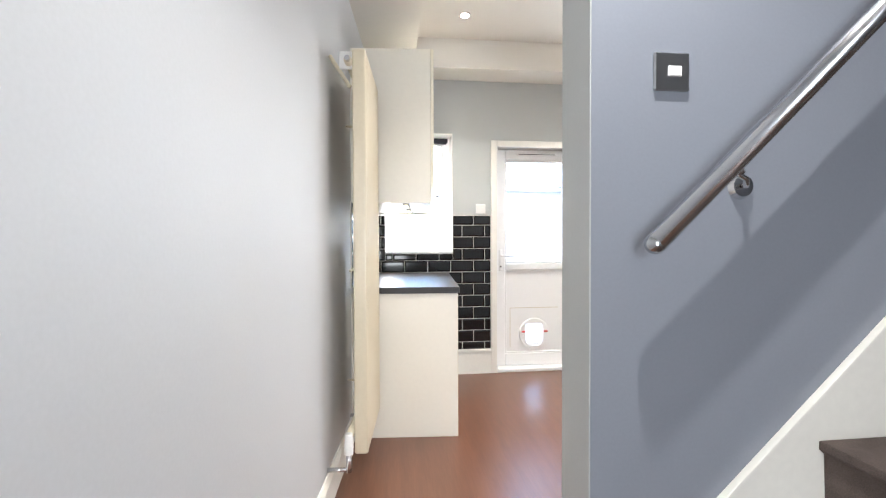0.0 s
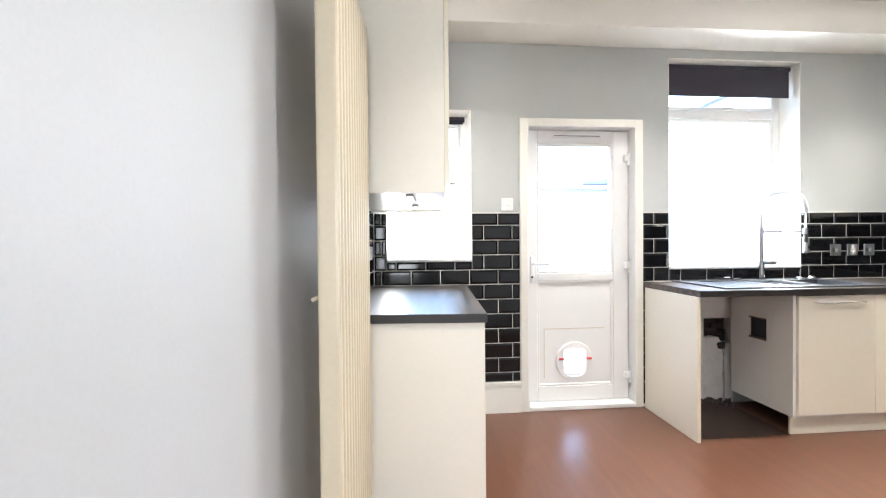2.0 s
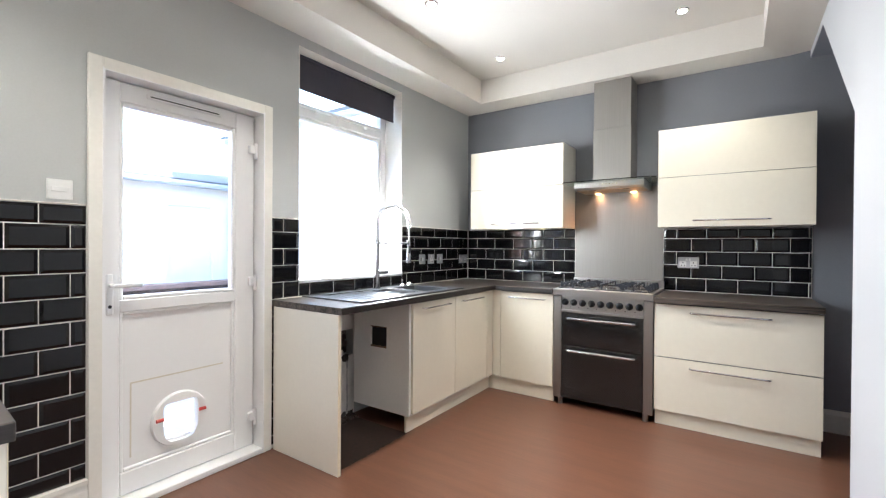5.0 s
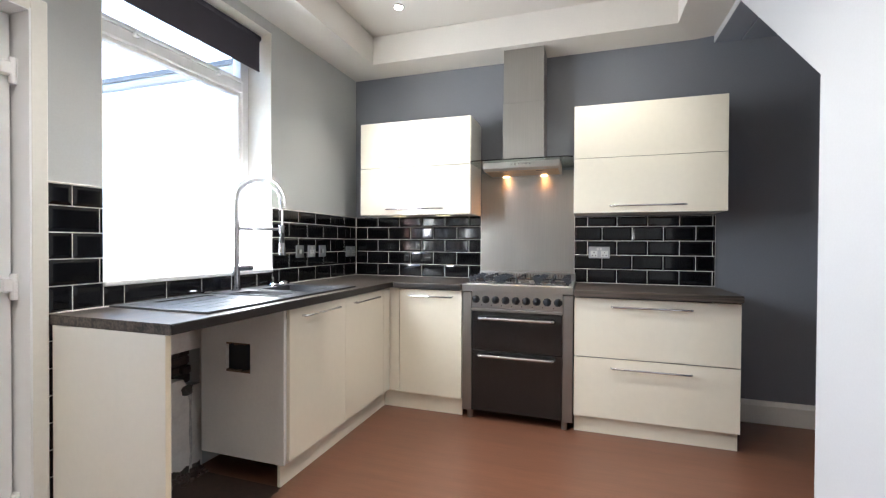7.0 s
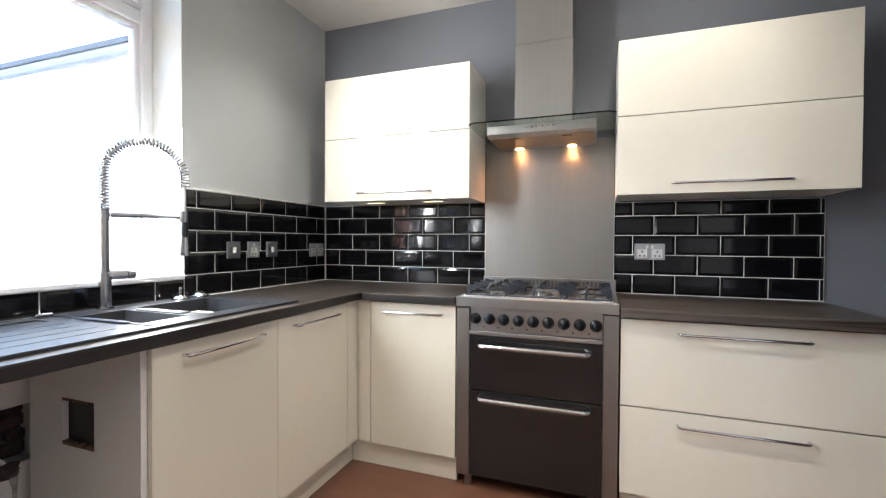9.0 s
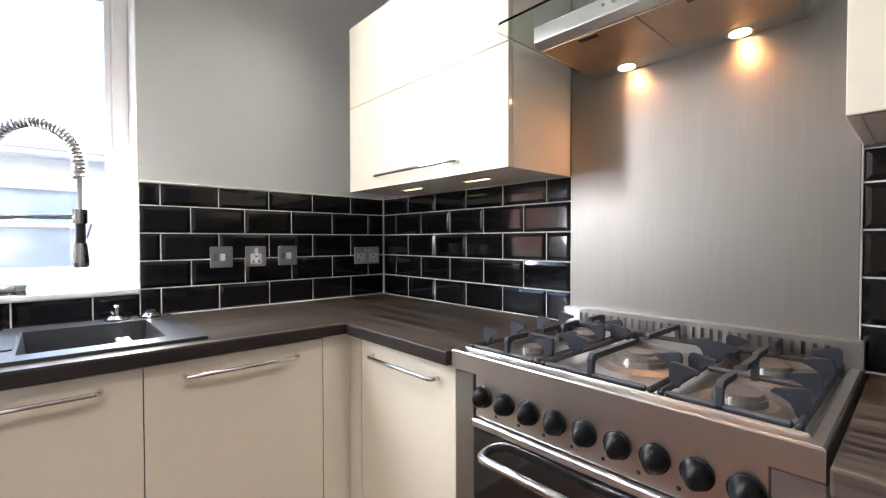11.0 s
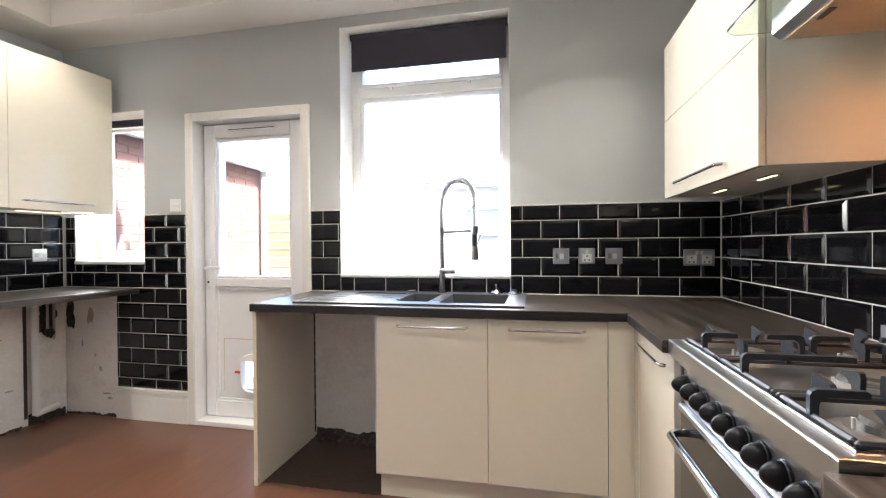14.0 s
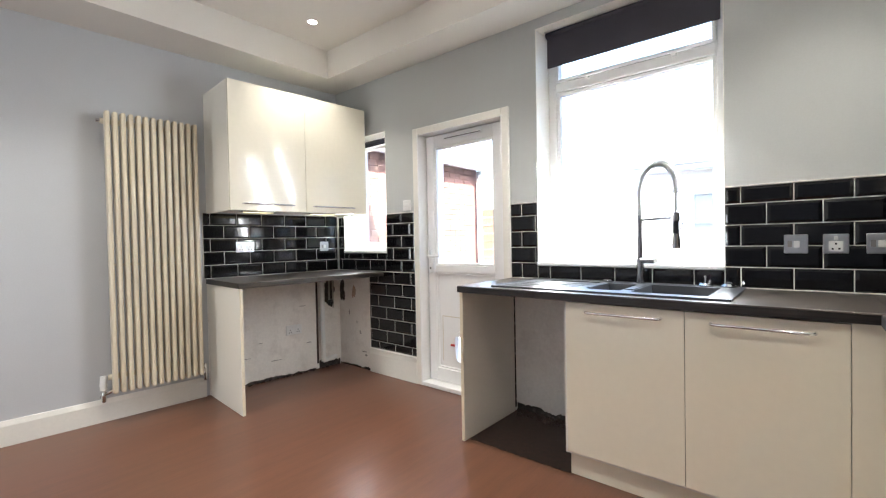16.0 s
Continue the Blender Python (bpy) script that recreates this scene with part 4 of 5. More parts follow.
# ---- cooker hood ----
hd = thing("cooker_hood", "stainless steel chimney hood with a flat glass canopy", "cooker hood", (4.3, 2.63, 1.69))
part("canopy", prism(bmesh.new(), [(4.028, 2.984 - 0.03), (4.058, 2.984), (4.455, 2.984), (4.455, 2.284), (4.058, 2.284), (4.028, 2.284 + 0.03)], "z", 1.757, 1.764, 0.001), CANOPY, hd, "flat green-edged glass canopy")
HY0, HY1 = 2.372, 2.900
part("body", prism(bmesh.new(), [(4.110, 1.715), (4.110, 1.7565), (4.4445, 1.7565), (4.4445, 1.700), (4.13, 1.700)], "y", HY0, HY1, 0.002), STEEL_H, hd)
ch = bmesh.new()
box(ch, 4.215, XR, 2.487, 2.780, 1.7645, 2.20, 0.002)
part("chimney", ch, STEEL, hd)
part("chimney_top", B(4.218, XR, 2.490, 2.777, 2.2005, CEIL_Z - 0.001, 0.002), STEEL, hd)
for y0, y1 in ((HY0 + 0.012, 2.634), (2.638, HY1 - 0.012)):
    f = part("grease_filter", B(4.135, 4.368, y0, y1, 1.6965, 1.6998, 0.001), FILTER, hd)
    part("filter_catch", B(4.145, 4.160, (y0 + y1) / 2 - 0.025, (y0 + y1) / 2 + 0.025, 1.6945, 1.6963), BLACKPL, f)
for y in (2.50, 2.785):
    l = part("light_ring", rod(bmesh.new(), (4.408, y, 1.6965), (4.408, y, 1.6995), 0.030, 24), CHROME, hd)
    part("bulb", rod(bmesh.new(), (4.408, y, 1.6945), (4.408, y, 1.6962), 0.023, 24), HALOGEN, l)
    lamp("hood_light", "SPOT", look((4.396, y, 1.692), (4.412, y, 0)), 0.42, (1, 0.42, 0.15), spot=150, radius=0.014, blend=1.0)
for k in range(6):
    y = 2.70 - 0.026 * k
    part("button", rod(bmesh.new(), (4.1105, y, 1.738), (4.105, y, 1.738), 0.006 if k else 0.004, 12), CHROME, hd)

# ---- sink and tap ----
sink = thing("kitchen_sink", "black composite sink with one and a half bowls and drainer", "sink", (2.9, 3.86, WT))
BOWLS = [(2.855, 3.012, 3.655, 3.962), (3.070, 3.378, 3.632, 3.985)]
rim = bmesh.new()
xs = sorted({SX0 + 0.012, 2.845, SX1, *[b[i] for b in BOWLS for i in (0, 1)]})
DEPTH = (0.11, 0.16)
z = WT + 0.0095


def sink_top(bm):
    cells = []
    ys_all = sorted({SY0, SY1, *[b[i] for b in BOWLS for i in (2, 3)]})
    for i in range(len(xs) - 1):
        for j in range(len(ys_all) - 1):
            cx, cy = (xs[i] + xs[i + 1]) / 2, (ys_all[j] + ys_all[j + 1]) / 2
            if any(b[0] < cx < b[1] and b[2] < cy < b[3] for b in BOWLS) or cx < 2.845:
                continue
            box(bm, xs[i], xs[i + 1], ys_all[j], ys_all[j + 1], WT + 0.0005, z)
    return bm


part("rim", sink_top(rim), SINKM, sink)
for (x0, x1, y0, y1), dp in zip(BOWLS, DEPTH):
    bw = bmesh.new()
    tp = [(x0, y0), (x1, y0), (x1, y1), (x0, y1)]
    i = 0.018
    bt = [(x0 + i, y0 + i), (x1 - i, y0 + i), (x1 - i, y1 - i), (x0 + i, y1 - i)]
    a = [bw.verts.new((*p, z)) for p in tp]
    b = [bw.verts.new((*p, z - dp)) for p in bt]
    for k in range(4):
        bw.faces.new((a[k], a[(k + 1) % 4], b[(k + 1) % 4], b[k]))
    bw.faces.new(b[::-1])
    bowl = part("bowl", bw, SINKM, sink)
    part("waste", rod(bmesh.new(), ((x0 + x1) / 2, (y0 + y1) / 2, z - dp), ((x0 + x1) / 2, (y0 + y1) / 2, z - dp + 0.004), 0.04, 20), CHROME, bowl)
dr = slab(bmesh.new(), SX0, 2.8445, SY0, SY1, WT + 0.0005, z - 0.003, (2.50, 2.79, 3.965, 4.035))
box(dr, 2.502, 2.788, 3.967, 4.033, WT + 0.0006, WT + 0.0015)
for a in ((SX0, SX0 + 0.016, SY0, SY1), (SX0 + 0.016, 2.8445, SY0, SY0 + 0.016), (SX0 + 0.016, 2.8445, SY1 - 0.016, SY1)):
    box(dr, a[0], a[1], a[2], a[3], z - 0.003, z, 0.0012)
drn = part("drainer", dr, SINKM, sink)
for k in range(4):
    part("rib", B(2.44, 2.78, 3.66 + 0.075 * k - 0.003, 3.66 + 0.075 * k + 0.003, z - 0.003, z - 0.0018, 0.0005), SINKM, sink)
part("waste_control", B(2.792, 2.842, 4.048, 4.078, z, z + 0.012, 0.004), CHROME, sink, "chrome pop-up waste control")
for x0, x1 in ((2.835, 2.853), (3.020, 3.062)):
    part("strainer_ledge", B(x0, x1, 3.70, 3.72 + 0.2, z, z + 0.004, 0.0015), SINKM, sink)

tap = thing("kitchen_tap", "chrome mixer tap with a coiled spring hose and spray", "tap", (2.998, 4.045, WT))
TB = Vector((2.998, 4.045, z))
SPR = Vector((3.204, 3.902, 0))
dirn = Vector((SPR.x - TB.x, SPR.y - TB.y, 0))
reach = dirn.length
dirn.normalize()
post = bmesh.new()
rod(post, TB, TB + Vector((0, 0, 0.006)), 0.028, 24)
rod(post, TB + Vector((0, 0, 0.006)), TB + Vector((0, 0, 0.13)), 0.020, 20)
rod(post, TB + Vector((0, 0, 0.13)), TB + Vector((0, 0, 0.355)), 0.0145, 20)
rod(post, TB + Vector((0, 0, 0.325)), TB + Vector((0, 0, 0.365)), 0.018, 20)
part("post", post, TAPM, tap, smooth=False)
lv = bmesh.new()
side = Vector((dirn.x * 0.9, dirn.y * 0.9 + 0.25, 0)).normalized()
rod(lv, TB + Vector((0, 0, 0.124)), TB + Vector((0, 0, 0.124)) + side * 0.066, 0.0175, 18)
rod(lv, TB + Vector((0, 0, 0.124)) + side * 0.068, TB + Vector((0, 0, 0.124)) + side * 0.092, 0.0185, 18, 0.0175)
part("lever", lv, TAPM, tap)
arm = bmesh.new()
az = 0.345
rod(arm, TB + Vector((0, 0, az)), TB + Vector((0, 0, az)) + dirn * (reach - 0.01), 0.0085, 14)
rod(arm, TB + Vector((0, 0, az - 0.02)) + dirn * reach, TB + Vector((0, 0, az + 0.022)) + dirn * reach, 0.018, 18)
part("support_arm", arm, TAPM, tap)
line = []
R = reach / 2
zc = 1.541 - R - z
for k in range(9):
    line.append(TB + Vector((0, 0, 0.36 + (zc - 0.36) * k / 8)))
for k in range(1, 25):
    a = math.pi * k / 24
    line.append(TB + dirn * (R - R * math.cos(a)) + Vector((0, 0, zc + R * math.sin(a))))
coil_len = len(line)
hose = line + [TB + dirn * reach + Vector((0, 0, zc - (zc - 0.30) * k / 6)) for k in range(1, 7)]
part("hose", tube(bmesh.new(), hose, 0.0062, 10), COPPER, tap, "grey inner hose", True)
# the coil wound round the upper hose
cum = [0.0]
path = line + [TB + dirn * reach + Vector((0, 0, zc - 0.02 * k)) for k in range(1, 3)]
for p, q in zip(path, path[1:]):
    cum.append(cum[-1] + (q - p).length)
pitch, turns_pts = 0.0115, 12
total = cum[-1]
sidev = Vector((-dirn.y, dirn.x, 0))
coil = []
n = int(total / pitch * turns_pts)
for k in range(n + 1):
    s = total * k / n
    i = max(j for j in range(len(cum)) if cum[j] <= s + 1e-9)
    i = min(i, len(path) - 2)
    f = (s - cum[i]) / (cum[i + 1] - cum[i])
    p = path[i].lerp(path[i + 1], f)
    d = (path[i + 1] - path[i]).normalized()
    up = d.cross(sidev).normalized()
    a = 2 * math.pi * k / turns_pts
    coil.append(p + 0.0158 * (math.cos(a) * sidev + math.sin(a) * up))
part("spring", tube(bmesh.new(), coil, 0.0036, 6), TAPM, tap, "chrome coil spring", True)
sp = bmesh.new()
e = TB + dirn * reach
rod(sp, e + Vector((0, 0, 0.345)), e + Vector((0, 0, 0.265)), 0.013, 16, 0.014)
part("spray_grip", sp, BLACKPL, tap, "black spray grip")
sp = bmesh.new()
rod(sp, e + Vector((0, 0, 0.265)), e + Vector((0, 0, 0.205)), 0.016, 18, 0.021)
rod(sp, e + Vector((0, 0, 0.205)), e + Vector((0, 0, 0.192)), 0.021, 18, 0.019)
rod(sp, e + Vector((0.012, 0.012, 0.27)), e + Vector((0.028, 0.026, 0.325)), 0.003, 8)
part("spray_head", sp, TAPM, tap)


def strainer(x, y, stem, label):
    s = thing("sink_strainer", label, "strainer", (x, y, z))
    b = bmesh.new()
    rod(b, (x, y, z), (x, y, z + 0.006), 0.036, 24, 0.040)
    rod(b, (x, y, z + 0.006), (x, y, z + 0.016), 0.034, 24, 0.022)
    part("basket", b, CHROME, s)
    if stem:
        rod_bm = rod(bmesh.new(), (x, y, z + 0.016), (x, y, z + 0.045), 0.005, 10)
        rod(rod_bm, (x, y, z + 0.045), (x, y, z + 0.052), 0.008, 10, 0.006)
        part("knob", rod_bm, CHROME, s)
    else:
        part("knob", rod(bmesh.new(), (x, y, z + 0.016), (x, y, z + 0.024), 0.016, 14, 0.012), BLACKPL, s)


strainer(3.303, 4.048, True, "chrome sink strainer with a tall stem on the sink rim")
strainer(3.401, 4.050, False, "chrome sink strainer lying on the sink rim")

# ---- downlights ----
def downlight(x, y, z0, group):
    d = thing("downlight", "small round chrome recessed ceiling spotlight, lit", "ceiling light", (x, y, z0), group=group)
    r = bmesh.new()
    rod(r, (x, y, z0 - 0.004), (x, y, z0 - 0.0005), 0.040, 28, 0.043)
    part("rim", r, CHROME, d)
    part("bulb", rod(bmesh.new(), (x, y, z0 - 0.0062), (x, y, z0 - 0.0042), 0.028, 24), LED, d)
    if group == "kitchen downlights":
        lamp("downlight_light", "SPOT", look((x, y, z0 - 0.02), (x, y + 0.0001, 0)), 4.3, (1, 0.95, 0.87), spot=100, radius=0.03, blend=0.7)


for x in (0.90, 1.87, 2.83, 3.81):
    for y in (3.43, 2.10):
        downlight(x, y, TRAY_Z, "kitchen downlights")
downlight(0.76, 0.84, 2.62, "hall downlight")

# ---- switches and sockets ----
def plate(name, label, cat, axis, face, u, zc, w, h, mat, kind_, at=Matrix(), sign=-1):
    """A wall plate; axis is the way it looks. kind_: switch, socket1, socket2, spur."""
    def bx(du0, du1, d0, d1, dz0, dz1, bev=0.0):
        lo, hi = face + sign * d0, face + sign * d1
        if axis == "y":
            return B(u + du0, u + du1, min(lo, hi), max(lo, hi), zc + dz0, zc + dz1, bev)
        return B(min(lo, hi), max(lo, hi), u + du0, u + du1, zc + dz0, zc + dz1, bev)
    base = (u, face, zc - h / 2) if axis == "y" else (face, u, zc - h / 2)
    t = thing(name, label, cat, base, at=at)
    part("plate", bx(-w / 2, w / 2, 0, 0.009, -h / 2, h / 2, 0.003), mat, t)
    if kind_ == "switch":
        part("rocker", bx(-0.012, 0.020, 0.009, 0.0135, -0.012, 0.012, 0.002), WHITEPL, t)
    elif kind_ == "rocker2":
        part("rocker", bx(-0.030, 0.030, 0.009, 0.013, -0.010, 0.012, 0.002), WHITEPL, t)
    elif kind_ == "spur":
        part("rocker", bx(-0.008, 0.014, 0.009, 0.012, -0.016, 0.014, 0.002), WHITEPL, t)
        part("fuse_holder", bx(-0.030, -0.014, 0.009, 0.0105, -0.014, 0.014, 0.001), STEEL, t)
    else:
        for c in ((0,) if kind_ == "socket1" else (-0.036, 0.036)):
            part("insert", bx(c - 0.024, c + 0.024, 0.009, 0.0098, -0.032, 0.012, 0.0003), WHITEPL, t)
            for dx, dz in ((0, 0.0), (-0.011, -0.022), (0.011, -0.022)):
                part("pin_hole", bx(c + dx - 0.0035, c + dx + 0.0035, 0.0098, 0.0103, dz - 0.004, dz + 0.004), BLACKPL, t)
            part("rocker", bx(c * 0.3 - 0.007, c * 0.3 + 0.007, 0.009, 0.0125, 0.016, 0.034, 0.002), WHITEPL, t)
    return t


TF = 4.1155
plate("wall_switch", "brushed steel light switch with white rocker on the stair wall", "switch", "y", 1.226, 0.994, 1.553, 0.083, 0.083, PLATEM, "switch")
plate("wall_switch", "white wall switch on the grey wall beside the door", "switch", "y", YB, 1.152, 1.464, 0.086, 0.084, WHITEPL, "rocker2")
plate("fused_switch", "brushed steel fused switch on the black tiles", "switch", "y", TF, 3.654, 1.120, 0.086, 0.086, PLATEM, "spur")
plate("power_socket", "brushed steel single power socket on the black tiles", "socket", "y", TF, 3.790, 1.120, 0.086, 0.086, PLATEM, "socket1")
plate("fused_switch", "brushed steel fused outlet plate on the black tiles", "switch", "y", TF, 3.929, 1.120, 0.086, 0.086, PLATEM, "spur")
plate("power_socket", "brushed steel double power socket near the corner", "socket", "y", TF, 4.344, 1.111, 0.146, 0.086, PLATEM, "socket2")
plate("power_socket", "brushed steel double power socket over the drawers", "socket", "x", 4.4495, 2.105, 1.122, 0.146, 0.086, PLATEM, "socket2")
plate("power_socket", "brushed steel double power socket on tiles beside the radiator", "socket", "x", 0.0105, 0.315, 1.145, 0.146, 0.086, PLATEM, "socket2", LEFT, 1)
plate("fused_switch", "brushed steel fused switch on tiles below the cabinet", "switch", "x", 0.0105, 1.04, 1.135, 0.086, 0.086, PLATEM, "spur", LEFT, 1)
plate("power_socket", "old white double socket low on the bare plaster", "socket", "x", 0.006, 0.72, 0.40, 0.146, 0.086, WHITEPL, "socket2", LEFT, 1)

# ---- pipes and the hole under the worktops ----
wp = thing("waste_pipe", "white plastic waste pipe in the corner under the worktop", "pipe", (0.06, 0.98, 0), at=LEFT)
w = bmesh.new()
rod(w, (0.05, 0.985, 0.07), (0.05, 0.985, 0.80), 0.021, 16)
rod(w, (0.05, 0.985, 0.80), (0.05, 0.985, 0.86), 0.032, 16, 0.040)
rod(w, (0.05, 0.985, 0.075), (0.05, 1.12, 0.09), 0.021, 16)
part("pipe_run", w, WHITEPL, wp, smooth=False)
wv = thing("water_valve", "small grey stop valve and pipes in the dark corner", "valve", (0.03, 1.08, 0.6), at=LEFT)
w = bmesh.new()
rod(w, (0.03, 1.07, 0.60), (0.03, 1.07, 0.866), 0.0075, 10)
rod(w, (0.03, 1.11, 0.55), (0.03, 1.11, 0.866), 0.0075, 10)
part("copper_pipe", w, COPPER, wv)
w = bmesh.new()
box(w, 0.015, 0.05, 1.055, 1.10, 0.58, 0.63, 0.006)
rod(w, (0.045, 1.075, 0.605), (0.075, 1.075, 0.605), 0.014, 12)
part("valve_body", w, BLACKPL, wv)
nb = thing("exposed_brick", "sooty exposed bricks in a hole broken through plaster", "brickwork", (2.72, 4.2, 0.44))
for r_ in range(4):
    for c_ in range(3):
        x0 = 2.60 + c_ * 0.115 - (0.05 if r_ % 2 else 0)
        o = random.uniform(0, 0.03)
        part("brick", B(max(2.615, x0), min(2.827, x0 + 0.108), 4.17 + o, 4.27, 0.444 + r_ * 0.047, 0.486 + r_ * 0.046, 0.006), BRICKM, nb)
part("mortar_bed", B(2.614, 2.828, 4.21, 4.30, 0.442, 0.626), BRICKM, nb)
rb = thing("rubble", "dark strip of broken mortar along the floor edge", "debris", (2.5, 4.1, 0), kind="stuff")
w = bmesh.new()
for k in range(220):
    x = random.uniform(2.18, 2.82)
    s = random.uniform(0.15, 1) ** 2.5 * 0.012 + 0.002
    y = 4.114 - random.uniform(0, 1) ** 2 * 0.09
    box(w, x - s, x + s, y - s * 0.7, y + s * 0.7 if y + s * 0.7 < 4.118 else 4.118, 0.0, s * 1.6, s * 0.3)
part("mortar_lumps", w, BRICKM, rb)
w = bmesh.new()
for k in range(70):
    y = random.uniform(0.05, 1.17)
    s = random.uniform(0.15, 1) ** 2.5 * 0.009 * (1.5 if y > 0.95 else 1) + 0.002
    x = 0.008 + random.uniform(0, 0.02) + s
    box(w, x - s, x + s, y - s, y + s, 0.0, s * 1.2, s * 0.3)
rb2 = thing("rubble", "dark crumbs of dirt along the plaster foot", "debris", (0.02, 0.6, 0), at=LEFT, kind="stuff")
part("dirt_crumbs", w, BRICKM, rb2)

# ---- hall: handrail and stairs ----
hr = thing("handrail", "tubular brushed steel handrail rising beside the stairs", "handrail", (0.92, 1.15, 1.12))
P0, P1 = Vector((0.912, 1.148, 1.174)), Vector((2.9, 1.148, 1.174 + 1.988 * 0.968))
rl = bmesh.new()
tube(rl, [P0, P1], 0.0215, 24)
part("rail", rl, RAILM, hr, smooth=True)
cap = bmesh.new()
bmesh.ops.create_uvsphere(cap, u_segments=24, v_segments=12, radius=0.0213, matrix=Matrix.Translation(P0))
part("end_cap", cap, RAILM, hr, smooth=True)
for f in (0.119, 0.55, 0.9):
    p = P0.lerp(P1, f)
    rose = Vector((p.x + 0.016, 1.226, p.z - 0.100))
    b_ = bmesh.new()
    rod(b_, rose, rose + Vector((0, -0.012, 0)), 0.030, 22, 0.024)
    part("rose", b_, CHROME, hr)
    b_ = bmesh.new()
    top = Vector((rose.x - 0.071, 1.148, P0.z + 0.968 * (rose.x - 0.071 - P0.x) - 0.030))
    tube(b_, [rose + Vector((0, -0.01, 0)), rose + Vector((-0.036, -0.060, -0.006)), rose + Vector((-0.049, -0.075, -0.003)), rose + Vector((-0.052, -0.078, 0.006)), top + Vector((0.004, 0, -0.004)), top], 0.006, 10)
    rod(b_, top + Vector((0.004, 0, -0.002)), top + Vector((-0.004, 0, 0.012)), 0.012, 14)
    part("bracket", b_, CHROME, hr, smooth=True)
stairs = thing("staircase", "straight stairs with brown carpet and white string", "stairs", (2.5, 0.75, 0), kind="structure")
RISE, GO = 0.240, 0.255
X0 = 0.859
for k in range(12):
    x = X0 + k * GO
    part("step", prism(bmesh.new(), [(x, RISE * k), (x, RISE * (k + 1) - 0.03), (x - 0.018, RISE * (k + 1) - 0.022), (x - 0.018, RISE * (k + 1)), (x + GO - 0.0005, RISE * (k + 1)), (x + GO - 0.0005, RISE * k)], "y", 0.29, 1.205, 0.004), CARPET, stairs, "brown carpeted step")
st = bmesh.new()
sl = RISE / GO
prism(st, [(0.80, 0.0), (0.80, 0.298), (0.80 + 2.9, 0.298 + 2.9 * sl), (0.80 + 2.9, 2.9 * sl - 0.05), (0.87, 0.0)], "y", 1.2055, 1.2255, 0.003)
part("wall_string", st, GLOSSW, stairs, "white painted string board")
und = prism(bmesh.new(), [(NOOK - 0.5, 1.42), (3.92, 2.55), (4.45, 2.55), (4.45, 2.60), (3.9, 2.60), (NOOK - 0.5, 1.46)], "y", 0.28, 1.22)
part("soffit", und, PAINT_S, stairs, "plain underside of the stairs")

# ---- outside ----
YARD = material("concrete_yard", (0.42, 0.41, 0.39), 0.9, vary=0.1, scale=2, grain=40, bump=0.2)
PINK = material("salmon_brick", (0.20, 0.105, 0.086), 0.9, vary=0.10, scale=6, grain=60, bump=0.3, piece=0.09)
MORTAR = material("pale_mortar", (0.25, 0.17, 0.145), 0.95, vary=0.08, scale=6, grain=80)
RENDERW = material("white_render", (0.82, 0.80, 0.76), 0.85, vary=0.03, scale=1, grain=60, bump=0.1)
SLATE = material("grey_slate", (0.10, 0.103, 0.112), 0.6, vary=0.15, scale=4, grain=30, piece=0.2)
FENCEW = material("weathered_fence_wood", (0.34, 0.20, 0.12), 0.8, vary=0.2, scale=4, grain=40, stretch=(1, 8, 8), piece=0.2)
GUTTER = material("grey_gutter_plastic", (0.36, 0.375, 0.40), 0.5, vary=0.05)
BLUEP = material("off_white_paint", (0.80, 0.79, 0.76), 0.5, vary=0.06)
setting("ground", B(-60, 60, 4.42, 90, -0.2, -0.12), YARD, "pale concrete back yard", "ground")

JOINT = material("salmon_mortar", (0.17, 0.092, 0.076), 0.9, vary=0.08, scale=4, grain=60, bump=0.2)
BRICK_ME = mesh_of("brick", B(-0.055, 0.0, -0.1065, 0.1065, -0.0325, 0.0325, 0.003), PINK)


def brick_wall_x(parent, xf, y0, y1, z0, z1):
    """Stretcher-bond bricks on a face that looks along +x."""
    k, z = 0, z0 + 0.0375
    while z < z1:
        y = y0 + 0.1125 + (0.1125 if k % 2 else 0)
        while y + 0.107 < y1:
            ob = new("brick", BRICK_ME)
            ob.parent = parent
            ob.matrix_parent_inverse = Matrix.Translation(-Vector(parent["base"]))
            ob.matrix_basis = pose(xf + random.uniform(-0.002, 0.002), y, z)
            y += 0.225
        z += 0.075
        k += 1


outr = thing("outhouse", "salmon brick outhouse with slate roof in the yard", "building", (-1.2, 5.8, -0.12))
part("wall", B(-2.4, -0.2065, 4.43, 7.02, -0.12, 2.32), JOINT, outr)
part("roof", prism(bmesh.new(), [(0.0, 2.30), (-2.6, 3.5), (-2.6, 3.56), (0.0, 2.36)], "y", 4.55, 7.12), SLATE, outr, "grey slate roof")
g = bmesh.new()
prism(g, [(-0.09, 2.25), (-0.07, 2.19), (0.01, 2.19), (0.03, 2.25), (0.03, 2.30), (-0.09, 2.30)], "y", 4.5, 7.15, 0.005)
part("gutter", g, GUTTER, outr, "dark plastic gutter")
part("downpipe", rod(bmesh.new(), (-0.13, 6.98, -0.12), (-0.13, 6.98, 2.2), 0.04, 14), RENDERW, outr, "white downpipe", True)
brick_wall_x(outr, -0.2, 4.44, 7.02, 0.48, 2.22)

